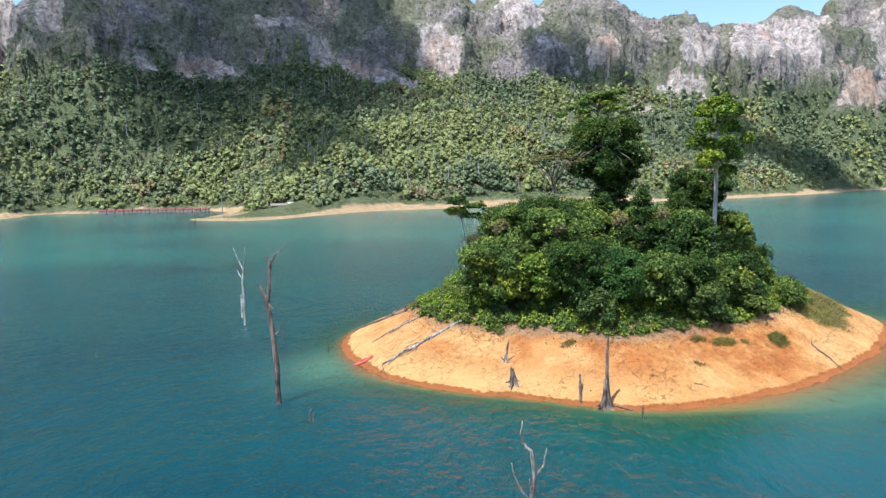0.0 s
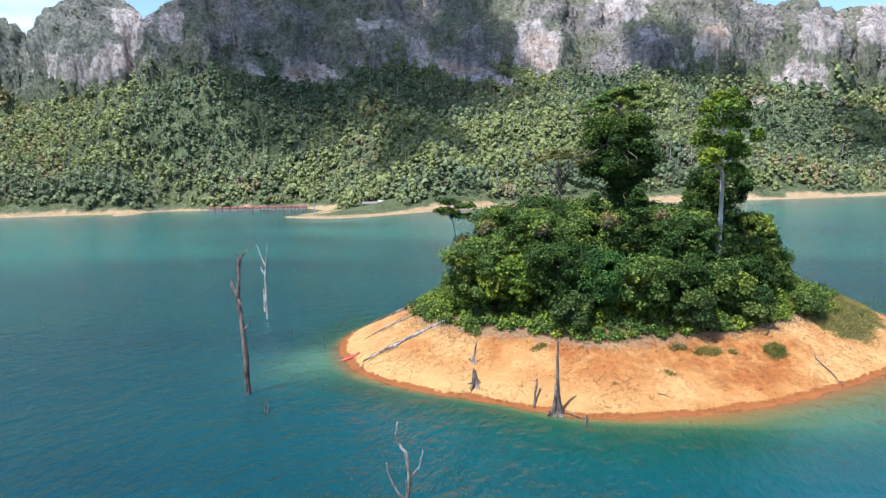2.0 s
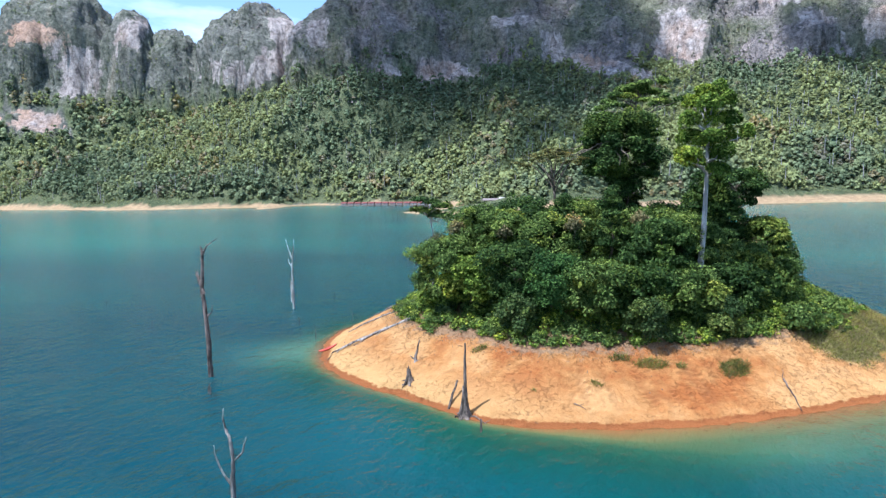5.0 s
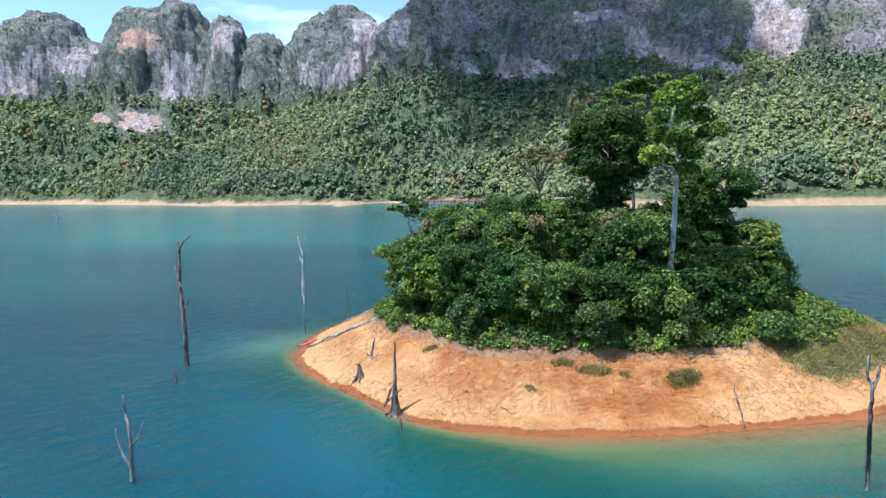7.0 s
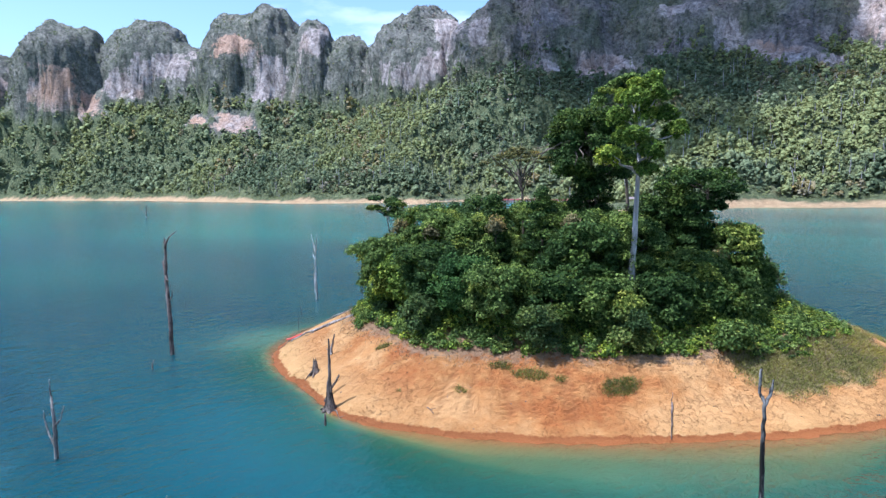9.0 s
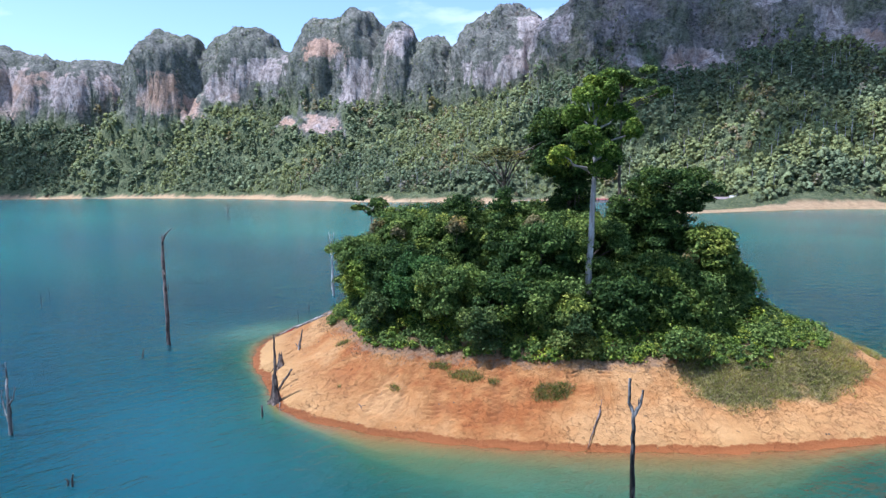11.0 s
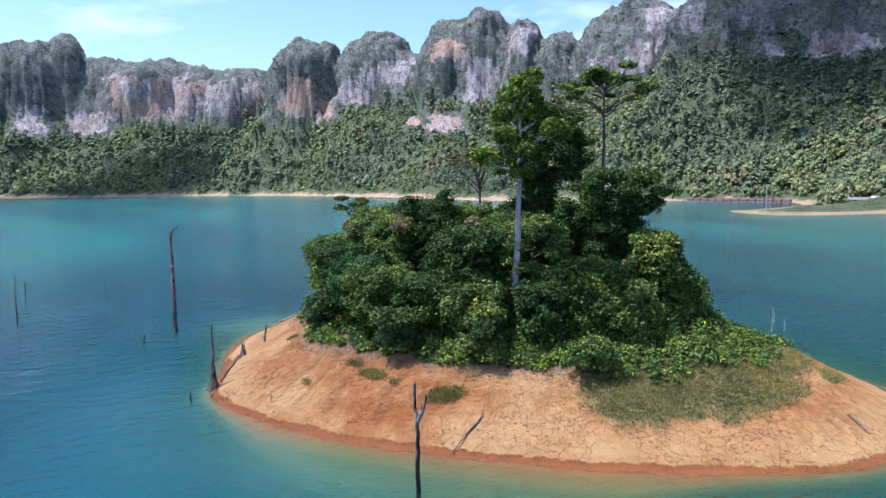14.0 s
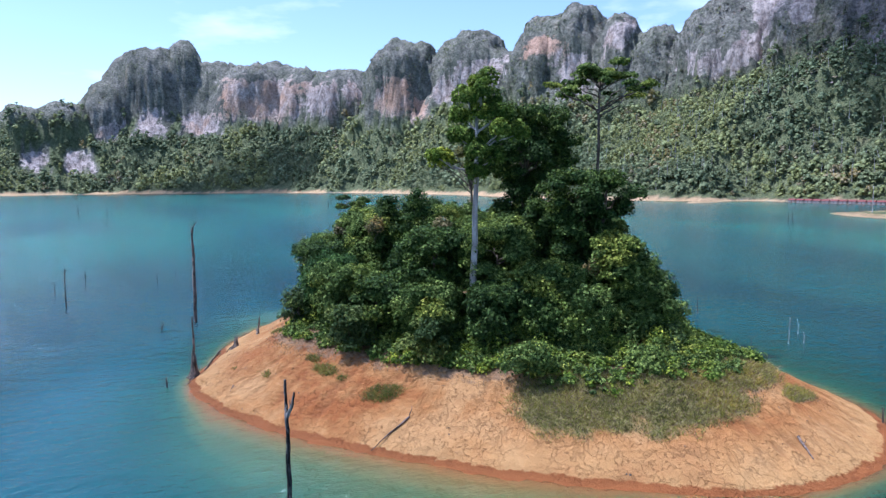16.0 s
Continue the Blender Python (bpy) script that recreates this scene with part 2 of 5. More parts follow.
def water_material():
    """Lake water over its bed: clear and sandy in the shallows, green, then deep teal."""
    m, n, l, b = material("lake water", 0.11, 0.5)
    b.inputs["IOR"].default_value = 1.33
    b.subsurface_method = "BURLEY"
    b.inputs["Subsurface Weight"].default_value, b.inputs["Subsurface Scale"].default_value = 1.0, 1.0
    b.inputs["Subsurface Radius"].default_value = (0.8, 1.6, 1.6)
    drift = noise_node(n, l, 0.045, 4, 0.6)
    depth = calc(n, l, "MULTIPLY", attr(n, "depth"), calc(n, l, "ADD", calc(n, l, "MULTIPLY", drift, 0.9), 0.55))
    d = calc(n, l, "DIVIDE", depth, 10.0)
    col = ramp(n, l, d, (0.0, (0.31, 0.16, 0.062)), (0.025, (0.16, 0.13, 0.052)), (0.065, (0.055, 0.092, 0.042)), (0.13, (0.014, 0.058, 0.033)), (0.3, (0.005, 0.046, 0.034)), (0.6, (0.004, 0.046, 0.043)), (1.0, (0.004, 0.05, 0.057)))
    # Far open water milkier, with sky reflection and haze put into its colour.
    col = mix(n, l, attr(n, "open"), col, (0.015, 0.1, 0.094))
    col = mix(n, l, calc(n, l, "MULTIPLY", attr(n, "milk"), 0.65), col, (0.1, 0.19, 0.125))
    veil_ = ramp(n, l, noise_node(n, l, 0.011, 3, 0.5, (0.5, 1.2, 1)), (0.38, (0.62, 0.7, 0.82)), (0.62, (1.35, 1.3, 1.15)))
    l.new(mix(n, l, 1.0, col, veil_, "MULTIPLY"), b.inputs["Base Color"])
    w1 = noise_node(n, l, 0.5, 5, 0.62, (1.0, 0.6, 1))
    w2 = noise_node(n, l, 0.09, 3, 0.5, (1.0, 0.55, 1))
    gust = noise_node(n, l, 0.012, 3, 0.5)
    h = calc(n, l, "ADD", calc(n, l, "MULTIPLY", w1, calc(n, l, "ADD", calc(n, l, "MULTIPLY", gust, 1.3), 0.35)), calc(n, l, "MULTIPLY", w2, 0.8))
    bump(n, l, b, calc(n, l, "MULTIPLY", h, calc(n, l, "SUBTRACT", 1.0, calc(n, l, "MULTIPLY", attr(n, "lee"), 0.75))), 1.0, 1.15)
    clear, x = n.new("ShaderNodeBsdfTransparent"), n.new("ShaderNodeMixShader")
    clear.inputs["Color"].default_value = (0.9, 0.95, 0.85, 1)
    l.new(ramp(n, l, d, (0.0, (0.45, 0.45, 0.45)), (0.05, (0.88, 0.88, 0.88)), (0.12, WHITE)), x.inputs["Fac"])
    l.new(clear.outputs["BSDF"], x.inputs[1])
    l.new(b.outputs["BSDF"], x.inputs[2])
    l.new(x.outputs["Shader"], n["Material Output"].inputs["Surface"])
    return m


def mountain_material():
    """Limestone: scrub on the domes and ledges, streaked grey, white and ochre rock on the bare walls, sand at the shore."""
    m, n, l, b = material("limestone and scrub", 0.95, 0.1)
    big, mid_, fine = noise_node(n, l, 0.014, 5, 0.6), noise_node(n, l, 0.05, 8, 0.7), noise_node(n, l, 0.24, 6, 0.75)
    streak = noise_node(n, l, 0.1, 8, 0.75, (1.1, 1.1, 0.5))
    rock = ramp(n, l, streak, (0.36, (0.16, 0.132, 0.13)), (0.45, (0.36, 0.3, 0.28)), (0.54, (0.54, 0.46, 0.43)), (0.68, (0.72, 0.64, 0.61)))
    ochre = calc(n, l, "ADD", attr(n, "hue"), calc(n, l, "MULTIPLY", calc(n, l, "SUBTRACT", big, 0.5), 2.2))
    rock = mix(n, l, calc(n, l, "MULTIPLY", ramp(n, l, ochre, (0.3, BLACK), (0.75, WHITE)), 0.7), rock, (0.54, 0.32, 0.2))
    rock = mix(n, l, 0.7, rock, ramp(n, l, fine, (0.34, (0.3, 0.3, 0.32)), (0.58, (1.2, 1.18, 1.15))), "MULTIPLY")
    # Massif and tower scrub is lightened and cooled: haze put into the colour.
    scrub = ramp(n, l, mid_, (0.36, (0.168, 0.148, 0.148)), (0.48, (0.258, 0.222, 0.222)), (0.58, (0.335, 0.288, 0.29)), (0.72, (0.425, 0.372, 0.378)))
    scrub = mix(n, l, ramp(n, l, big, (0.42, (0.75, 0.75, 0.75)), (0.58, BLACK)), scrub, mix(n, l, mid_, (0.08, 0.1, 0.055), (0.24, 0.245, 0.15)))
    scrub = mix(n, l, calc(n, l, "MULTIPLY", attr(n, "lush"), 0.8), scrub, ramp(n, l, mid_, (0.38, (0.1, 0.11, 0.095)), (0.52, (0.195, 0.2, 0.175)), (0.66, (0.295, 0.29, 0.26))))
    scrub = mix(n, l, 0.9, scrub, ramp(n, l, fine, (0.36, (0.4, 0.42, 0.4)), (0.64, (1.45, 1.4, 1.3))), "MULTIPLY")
    ragged = calc(n, l, "ADD", calc(n, l, "MULTIPLY", calc(n, l, "SUBTRACT", mid_, 0.5), 1.9), calc(n, l, "MULTIPLY", calc(n, l, "SUBTRACT", streak, 0.5), 1.5))
    shelf = noise_node(n, l, 0.04, 6, 0.7, (0.7, 0.7, 2.0))
    ragged = calc(n, l, "ADD", ragged, calc(n, l, "MULTIPLY", calc(n, l, "SUBTRACT", shelf, 0.5), 1.8))
    bare = calc(n, l, "ADD", attr(n, "rock"), calc(n, l, "MULTIPLY", ragged, 0.7))
    ledge = calc(n, l, "ADD", calc(n, l, "MULTIPLY", attr(n, "steep"), 0.55), ragged)
    bare = calc(n, l, "MAXIMUM", ramp(n, l, bare, (0.2, BLACK), (0.36, (0.92, 0.92, 0.92))), ramp(n, l, ledge, (1.12, BLACK), (1.26, (0.7, 0.7, 0.7))))
    face = mix(n, l, bare, scrub, rock)
    # Floor between the crowns lightened: haze put into its colour.
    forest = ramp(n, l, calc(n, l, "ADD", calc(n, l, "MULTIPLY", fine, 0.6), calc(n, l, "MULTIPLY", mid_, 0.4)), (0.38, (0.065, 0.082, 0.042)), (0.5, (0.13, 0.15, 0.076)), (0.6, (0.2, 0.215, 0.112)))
    face = mix(n, l, attr(n, "woods"), face, forest)
    sand = mix(n, l, mid_, (0.46, 0.3, 0.16), (0.66, 0.48, 0.3))
    sand = mix(n, l, 0.6, sand, ramp(n, l, fine, (0.35, (0.6, 0.55, 0.5)), (0.6, (1.1, 1.08, 1.05))), "MULTIPLY")
    l.new(mix(n, l, attr(n, "sand"), face, sand), b.inputs["Base Color"])
    bump(n, l, b, calc(n, l, "ADD", calc(n, l, "MULTIPLY", streak, 1.4), fine), 0.9, 5.0)
    return m


def plain(name, colour, rough=0.7, spec=0.3, vary=0.25, scale=3.0):
    m, n, l, b = material(name, rough, spec)
    f = noise_node(n, l, scale, 6, 0.65)
    l.new(ramp(n, l, f, (0.3, tuple(c * (1 - vary) for c in colour)), (0.7, tuple(c * (1 + vary) for c in colour))), b.inputs["Base Color"])
    return m


SOIL, WATER, MOUNTAIN = soil_material(), water_material(), mountain_material()
RED_PLASTIC = plain("faded red plastic", (0.6, 0.07, 0.045), 0.45, 0.4, 0.15)
COCKPIT_SHADE = plain("painted cockpit shade", (0.03, 0.03, 0.03), 0.7)
ROOF_RED = plain("dull red roof sheet", (0.16, 0.05, 0.045), 0.7, 0.2, 0.35, 0.6)
ROOF_GREY = plain("dull brown roof sheet", (0.2, 0.16, 0.15), 0.7, 0.2, 0.2, 0.6)
BOULDER = plain("weathered limestone", (0.3, 0.28, 0.27), 0.9, 0.2, 0.5, 0.8)
TARP = plain("pale tarpaulin", (0.42, 0.4, 0.38), 0.8)
PLANK = plain("grey planks", (0.22, 0.17, 0.13), 0.85, 0.2, 0.3, 1.0)
HUT_WALL = plain("pale hut wall", (0.5, 0.46, 0.44), 0.8, 0.2, 0.25, 0.7)


# ---- mesh helpers ----


def hash_grid(ix, iy, iz, seed):
    h = (ix * 374761393 + iy * 668265263 + iz * 2147483647 + seed * 974711) & 0xFFFFFFFF
    h = ((h ^ (h >> 13)) * 1274126177) & 0xFFFFFFFF
    h = (h ^ (h >> 16)) & 0xFFFFFF
    return h / float(0xFFFFFF)


def value_noise(p, seed=0):
    """Smooth noise from 0 to 1 at the rows of p."""
    p = np.asarray(p, float)
    if p.shape[1] == 2:
        p = np.c_[p, np.zeros(len(p))]
    i = np.floor(p).astype(np.int64)
    f = p - i
    f = f * f * (3 - 2 * f)
    out = 0
    for dx in (0, 1):
        for dy in (0, 1):
            for dz in (0, 1):
                w = np.abs(1 - dx - f[:, 0]) * np.abs(1 - dy - f[:, 1]) * np.abs(1 - dz - f[:, 2])
                out = out + w * hash_grid(i[:, 0] + dx, i[:, 1] + dy, i[:, 2] + dz, seed)
    return out


def fbm(p, octaves=4, seed=0):
    p, out, a, total = np.asarray(p, float), 0, 1.0, 0.0
    for k in range(octaves):
        out, total = out + a * value_noise(p * 2**k + 17.3 * k, seed + k), total + a
        a *= 0.5
    return out / total


def smooth_loop(corners, per=6, closed=True):
    """A Catmull-Rom curve through the corners."""
    c = np.array(corners, float)
    n, out = len(c), []
    for i in range(n if closed else n - 1):
        a, b, d, e = (c[(i + k) % n] if closed else c[min(max(i + k, 0), n - 1)] for k in (-1, 0, 1, 2))
        for t in np.arange(per) / per:
            out.append(0.5 * (2 * b + (d - a) * t + (2 * a - 5 * b + 4 * d - e) * t * t + (3 * b - a - 3 * d + e) * t**3))
    if not closed:
        out.append(c[-1])
    return np.array(out)


def inside_by(p, loop):
    """Metres from each row of p to the closed loop, positive inside it, and the length along the loop to the nearest place."""
    a, b = loop, np.roll(loop, -1, 0)
    ab = b - a
    long = np.hypot(*ab.T)
    start = np.r_[0, np.cumsum(long)[:-1]]
    best, along, odd = np.full(len(p), 1e18), np.zeros(len(p)), np.zeros(len(p), bool)
    for k in range(len(a)):
        u = np.clip(((p - a[k]) @ ab[k]) / long[k] ** 2, 0, 1)
        far = ((p - a[k] - u[:, None] * ab[k]) ** 2).sum(1)
        near = far < best
        best[near], along[near] = far[near], (start[k] + u * long[k])[near]
        cross = (a[k, 1] > p[:, 1]) != (b[k, 1] > p[:, 1])
        with np.errstate(divide="ignore", invalid="ignore"):
            odd ^= cross & (p[:, 0] < ab[k, 0] * (p[:, 1] - a[k, 1]) / ab[k, 1] + a[k, 0])
    return np.where(odd, 1, -1) * np.sqrt(best), along


def mesh_of(name, verts, faces, mats, smooth=False, attrs=None, slots=None):
    """A mesh from arrays; faces: one array of rows of 3 or 4."""
    me = bpy.data.meshes.new(name)
    verts, faces = np.asarray(verts, np.float32), np.asarray(faces, np.int32)
    k = faces.shape[1]
    me.vertices.add(len(verts))
    me.vertices.foreach_set("co", verts.ravel())
    me.loops.add(faces.size)
    me.loops.foreach_set("vertex_index", faces.ravel())
    me.polygons.add(len(faces))
    me.polygons.foreach_set("loop_start", np.arange(0, faces.size, k, dtype=np.int32))
    me.polygons.foreach_set("loop_total", np.full(len(faces), k, np.int32))
    me.polygons.foreach_set("use_smooth", np.full(len(faces), smooth))
    for m in mats if isinstance(mats, (list, tuple)) else [mats]:
        me.materials.append(m)
    if slots is not None:
        me.polygons.foreach_set("material_index", np.asarray(slots, np.int32))
    for key, values in (attrs or {}).items():
        a = me.attributes.new(key, "FLOAT", "POINT")
        a.data.foreach_set("value", np.asarray(values, np.float32))
    me.update(calc_edges=True)
    me.validate()
    return me


def quad_tri_mesh(name, verts, faces, mats, smooth, attrs, slots):
    """As mesh_of, where a quad whose last two corners are one is a triangle."""
    faces = np.asarray(faces, np.int32)
    three = faces[:, 2] == faces[:, 3]
    me = bpy.data.meshes.new(name)
    me.vertices.add(len(verts))
    me.vertices.foreach_set("co", np.asarray(verts, np.float32).ravel())
    count = np.where(three, 3, 4).astype(np.int32)
    keep = np.ones(faces.shape, bool)
    keep[three, 3] = False
    loops = faces[keep]
    me.loops.add(len(loops))
    me.loops.foreach_set("vertex_index", loops)
    me.polygons.add(len(faces))
    me.polygons.foreach_set("loop_start", np.r_[0, np.cumsum(count)[:-1]].astype(np.int32))
    me.polygons.foreach_set("loop_total", count)
    for m in mats:
        me.materials.append(m)
    me.polygons.foreach_set("material_index", np.asarray(slots, np.int32))
    for key, values in attrs.items():
        a = me.attributes.new(key, "FLOAT", "POINT")
        a.data.foreach_set("value", np.asarray(values, np.float32))
    me.update(calc_edges=True)
    me.validate()
    return me


def thing(name, x, y, z, label, category, group="", kind=""):
    e = new(name)
    e.location = (x, y, z)
    e.empty_display_size = 0.3
    return tagged(e, label, category, group, kind)


def part(name, me, parent, label=""):
    ob = new(name, me)
    ob.parent = parent
    return tagged(ob, label)


def grid_faces(nx, ny):
    i = np.arange(nx * ny).reshape(ny, nx)
    return np.stack([i[:-1, :-1], i[:-1, 1:], i[1:, 1:], i[1:, :-1]], -1).reshape(-1, 4)


def tube(points, radii, sides=8, lumps=0.0, seed=1):
    """A tapering tube through points, closed at both ends; lumps: unevenness as a share of the radius."""
    points, radii = np.array(points, float), np.array(radii, float)
    n = len(points)
    way = np.gradient(points, axis=0)
    way /= np.linalg.norm(way, axis=1)[:, None]
    ref = np.array([0.13, 1.0, 0.21]) if abs(way[0][2]) > 0.6 else np.array([0.1, 0.2, 1.0])
    u = np.cross(way, ref)
    u /= np.linalg.norm(u, axis=1)[:, None]
    v = np.cross(way, u)
    a = np.linspace(0, 2 * np.pi, sides, endpoint=False)
    ring = np.cos(a)[None, :, None] * u[:, None] + np.sin(a)[None, :, None] * v[:, None]
    r = radii[:, None, None] * np.ones((n, sides, 1))
    if lumps:
        r = r * (1 + lumps * (np.random.default_rng(seed).random((n, sides, 1)) * 2 - 1))
    verts = (points[:, None] + ring * r).reshape(-1, 3)
    i = np.arange(n * sides).reshape(n, sides)
    j = np.roll(i, -1, 1)
    faces = np.stack([i[:-1], j[:-1], j[1:], i[1:]], -1).reshape(-1, 4)
    ends = []
    for row, c in ((0, points[0]), (n - 1, points[-1])):
        verts = np.vstack([verts, c])
        k = len(verts) - 1
        ends.append(np.stack([i[row], j[row], np.full(sides, k), np.full(sides, k)], -1))
    tri = np.vstack([faces, *ends])
    return verts, tri


def solid(name, pieces, mat, smooth=True):
    """One mesh from (verts, quads) pieces; a quad whose last two corners are one is a triangle."""
    bm_verts, bm_faces, at = [], [], 0
    for v, f in pieces:
        bm_verts.append(v)
        bm_faces.append(np.asarray(f) + at)
        at += len(v)
    v, f = np.vstack(bm_verts), np.vstack(bm_faces)
    me = bpy.data.meshes.new(name)
    me.from_pydata(v.tolist(), [], [q[:3] if q[2] == q[3] else q for q in f.tolist()])
    me.materials.append(mat)
    me.polygons.foreach_set("use_smooth", np.full(len(me.polygons), smooth))
    me.update()
    return me


def bent(a, b, n=6, sway=0.06, seed=1):
    """A slightly crooked line from a to b."""
    r = np.random.default_rng(seed)
    a, b = np.array(a, float), np.array(b, float)
    t = np.linspace(0, 1, n)[:, None]
    off = (r.random((n, 3)) - 0.5) * np.linalg.norm(b - a) * sway * 2
    return a + (b - a) * t + off * np.sin(np.pi * t)


def leaves(centres, normals, size, r, slim=0.45, vary=0.35):
    """Quads for pointed leaves, folded along the middle, one at each centre."""
    n = len(centres)
    normals = normals / (np.linalg.norm(normals, axis=1)[:, None] + 1e-9)
    spin = r.normal(size=(n, 3))
    spin[:, 2] -= 0.35
    u = spin - (spin * normals).sum(1)[:, None] * normals
    u /= np.linalg.norm(u, axis=1)[:, None] + 1e-9
    v = np.cross(normals, u)
    s = (size * (1 + vary * (r.random(n) * 2 - 1)))[:, None]
    lift = normals * s * 0.12
    corners = np.stack([centres - u * s * 0.5, centres + v * s * slim + lift, centres + u * s * 0.55 - lift * 0.5, centres - v * s * slim + lift], 1)
    return corners.reshape(-1, 3), np.arange(4 * n).reshape(n, 4)


def lobe_leaves(lobes, density, size, r, flat=1.0, ragged=0.36):
    """Leaves over the outer shell of ball-like lobes (x, y, z, radius). Returns corners and quads."""
    cs, ns = [], []
    for x, y, z, rad in lobes:
        n = int(density * rad * rad)
        way = r.normal(size=(n, 3))
        way[:, 2] = np.abs(way[:, 2]) * 1.1 - 0.4
        way /= np.linalg.norm(way, axis=1)[:, None]
        swell = value_noise((np.array([x, y, z]) + way * rad) * 1.1 + 50, 3)
        reach = rad * (0.62 + 0.75 * swell) * (1 - ragged + 1.2 * ragged * r.random(n))
        pull = np.array([r.uniform(0.8, 1.3), r.uniform(0.8, 1.3), flat * r.uniform(0.65, 1.1)])
        cs.append(np.array([x, y, z]) + way * reach[:, None] * pull)
        ns.append(way * 0.8 + np.array([0, 0, 0.6]) + 0.6 * r.normal(size=(n, 3)))
    return leaves(np.vstack(cs), np.vstack(ns), size, r)


# ---- island ----
ISLE = smooth_loop([(-20.2, 90), (-18.5, 83), (-14.6, 76), (-9.7, 70.4), (-3, 66.5), (3, 64.7), (8.5, 63), (13.6, 61.3), (19, 61.6), (25, 63.5), (32, 67.8), (37, 71.2), (43.8, 77.3), (50.5, 85), (55.5, 92), (58.6, 97.5), (60, 103), (59.4, 110), (56, 117), (49.5, 122.5), (38, 124), (26, 125.5), (12, 125), (0, 121), (-9, 114), (-16, 105), (-19.5, 97)], 4)
BED = ([-200, -60, -25, -10, -3.5, 0, 0.7, 1.3, 10, 12.5, 15, 25, 40], [-40, -24, -14, -6.2, -1.9, 0, 0.2, 0.62, 4.6, 5.4, 6, 8, 9])


def isle_height(x, y, detail=True):
    p = np.c_[np.ravel(x), np.ravel(y)].astype(float)
    d, s = inside_by(p, ISLE)
    shoal = np.where(d < 0, 3.4 * np.exp(-((p[:, 0] + 20) ** 2 + (p[:, 1] - 74) ** 2) / 120) + 3 * np.exp(-((p[:, 0] - 52) ** 2 + (p[:, 1] - 78) ** 2) / 90) + 5.4 * np.exp(-(((p[:, 0] - 42) * 0.8 + (p[:, 1] - 67) * 0.6) / 17) ** 2 - (((p[:, 1] - 67) * 0.8 - (p[:, 0] - 42) * 0.6) / 9) ** 2), 0)
    edge = 0.9 * (fbm(p * 0.35, 3, 5) - 0.5) + 0.5 * (fbm(p * 1.4, 2, 9) - 0.5)
    west = 1 + 0.9 * np.clip((30 - p[:, 0]) / 24, 0, 1)
    dd = np.where(d < 0, np.minimum(d * west + shoal, d * 0.3), d)
    z = np.interp(dd + edge * np.clip(1 - np.abs(d - 1) / 3, 0, 1), *BED)
    rill = np.zeros(len(p))
    if detail:
        line = np.c_[s * 0.75 + 0.5 * fbm(p * 0.5, 2, 3), d * 0.06]
        v = np.abs(fbm(line, 3, 21) - 0.5) * 2
        zone = np.clip((d - 1.0) / 2.5, 0, 1) * np.clip((14 - d) / 3, 0, 1) * np.clip(fbm(p * 0.12, 2, 33) * 3 - 0.9, 0, 1)
        rill = np.clip(1 - v / 0.12, 0, 1) * zone
        z = z - 0.13 * rill + (d > 0.4) * (0.4 * (fbm(p * 0.22, 3, 11) - 0.5) + 0.2 * (fbm(p * 1.1, 3, 12) - 0.5))
    return z, d, rill, s


def ground_at(x, y):
    return float(isle_height([x], [y])[0][0])


def in_patch(x, y, patches, seed):
    """How far inside the rounded patches (x, y, half-length, half-width, turn) each place lies; ragged edges."""
    best = np.full(len(x), -9.0)
    for px, py, a, b, turn in patches:
        c, s_ = math.cos(radians(turn)), math.sin(radians(turn))
        u, v = (x - px) * c + (y - py) * s_, -(x - px) * s_ + (y - py) * c
        best = np.maximum(best, 1 - np.sqrt((u / a) ** 2 + (v / b) ** 2))
    return best + 0.5 * (fbm(np.c_[x, y] * 0.5, 3, seed) - 0.5)


MEADOW = [(46.0, 93.0, 7.5, 4.4, 62), (49.3, 100.0, 7.0, 4.6, 78), (47.5, 108.5, 6.0, 3.2, 110), (50.6, 112.0, 2.8, 1.2, 110), (41.0, 116.0, 6.0, 2.6, 150)]
APRON = [(42.5, 96.0, 7.0, 4.2, 64), (45.0, 104.0, 6.5, 4.0, 84), (42.0, 112.0, 5.5, 3.4, 130)]
TUFTS = [(35.2, 78.0, 2.2, 1.25, 62), (27.8, 74.3, 2.2, 0.8, 25), (24.6, 73.6, 1.2, 0.5, 30), (23.4, 68.9, 0.55, 0.35, 0), (9.8, 71.6, 1.0, 0.6, 20), (30.4, 75.2, 0.7, 0.4, 40), (18.0, 66.0, 0.25, 0.2, 0)]


def axis(lo, hi, step, out, grow=1.35):
    a, s, right = np.arange(lo, hi, step), step, []
    left = []
    q = hi
    while q < hi + out:
        s *= grow
        q += s
        right.append(q)
    s, q = step, lo
    while q > lo - out:
        s *= grow
        q -= s
        left.append(q)
    return np.r_[left[::-1], a, right]


gx, gy = axis(-24, 62, 0.36, 60), axis(58, 128, 0.36, 60)
X, Y = np.meshgrid(gx, gy)
Z, D, RILL, ALONG = isle_height(X, Y)
furrow = np.clip((D - 1.2) / 2, 0, 1) * np.clip((13 - D) / 4, 0, 1) * np.clip(fbm(np.c_[X.ravel(), Y.ravel()] * 0.11, 2, 35) * 4 - 1.0, 0, 1)
furrow *= 0.55 - 0.35 * np.clip((30 - X.ravel()) / 22, 0, 1)
RILL = RILL * (1 - 0.5 * np.clip((30 - X.ravel()) / 22, 0, 1))
wet = np.clip(1.1 - Z / 0.52, 0, 1)
litter = np.clip((D - 7.9) / 3.2, 0, 1)
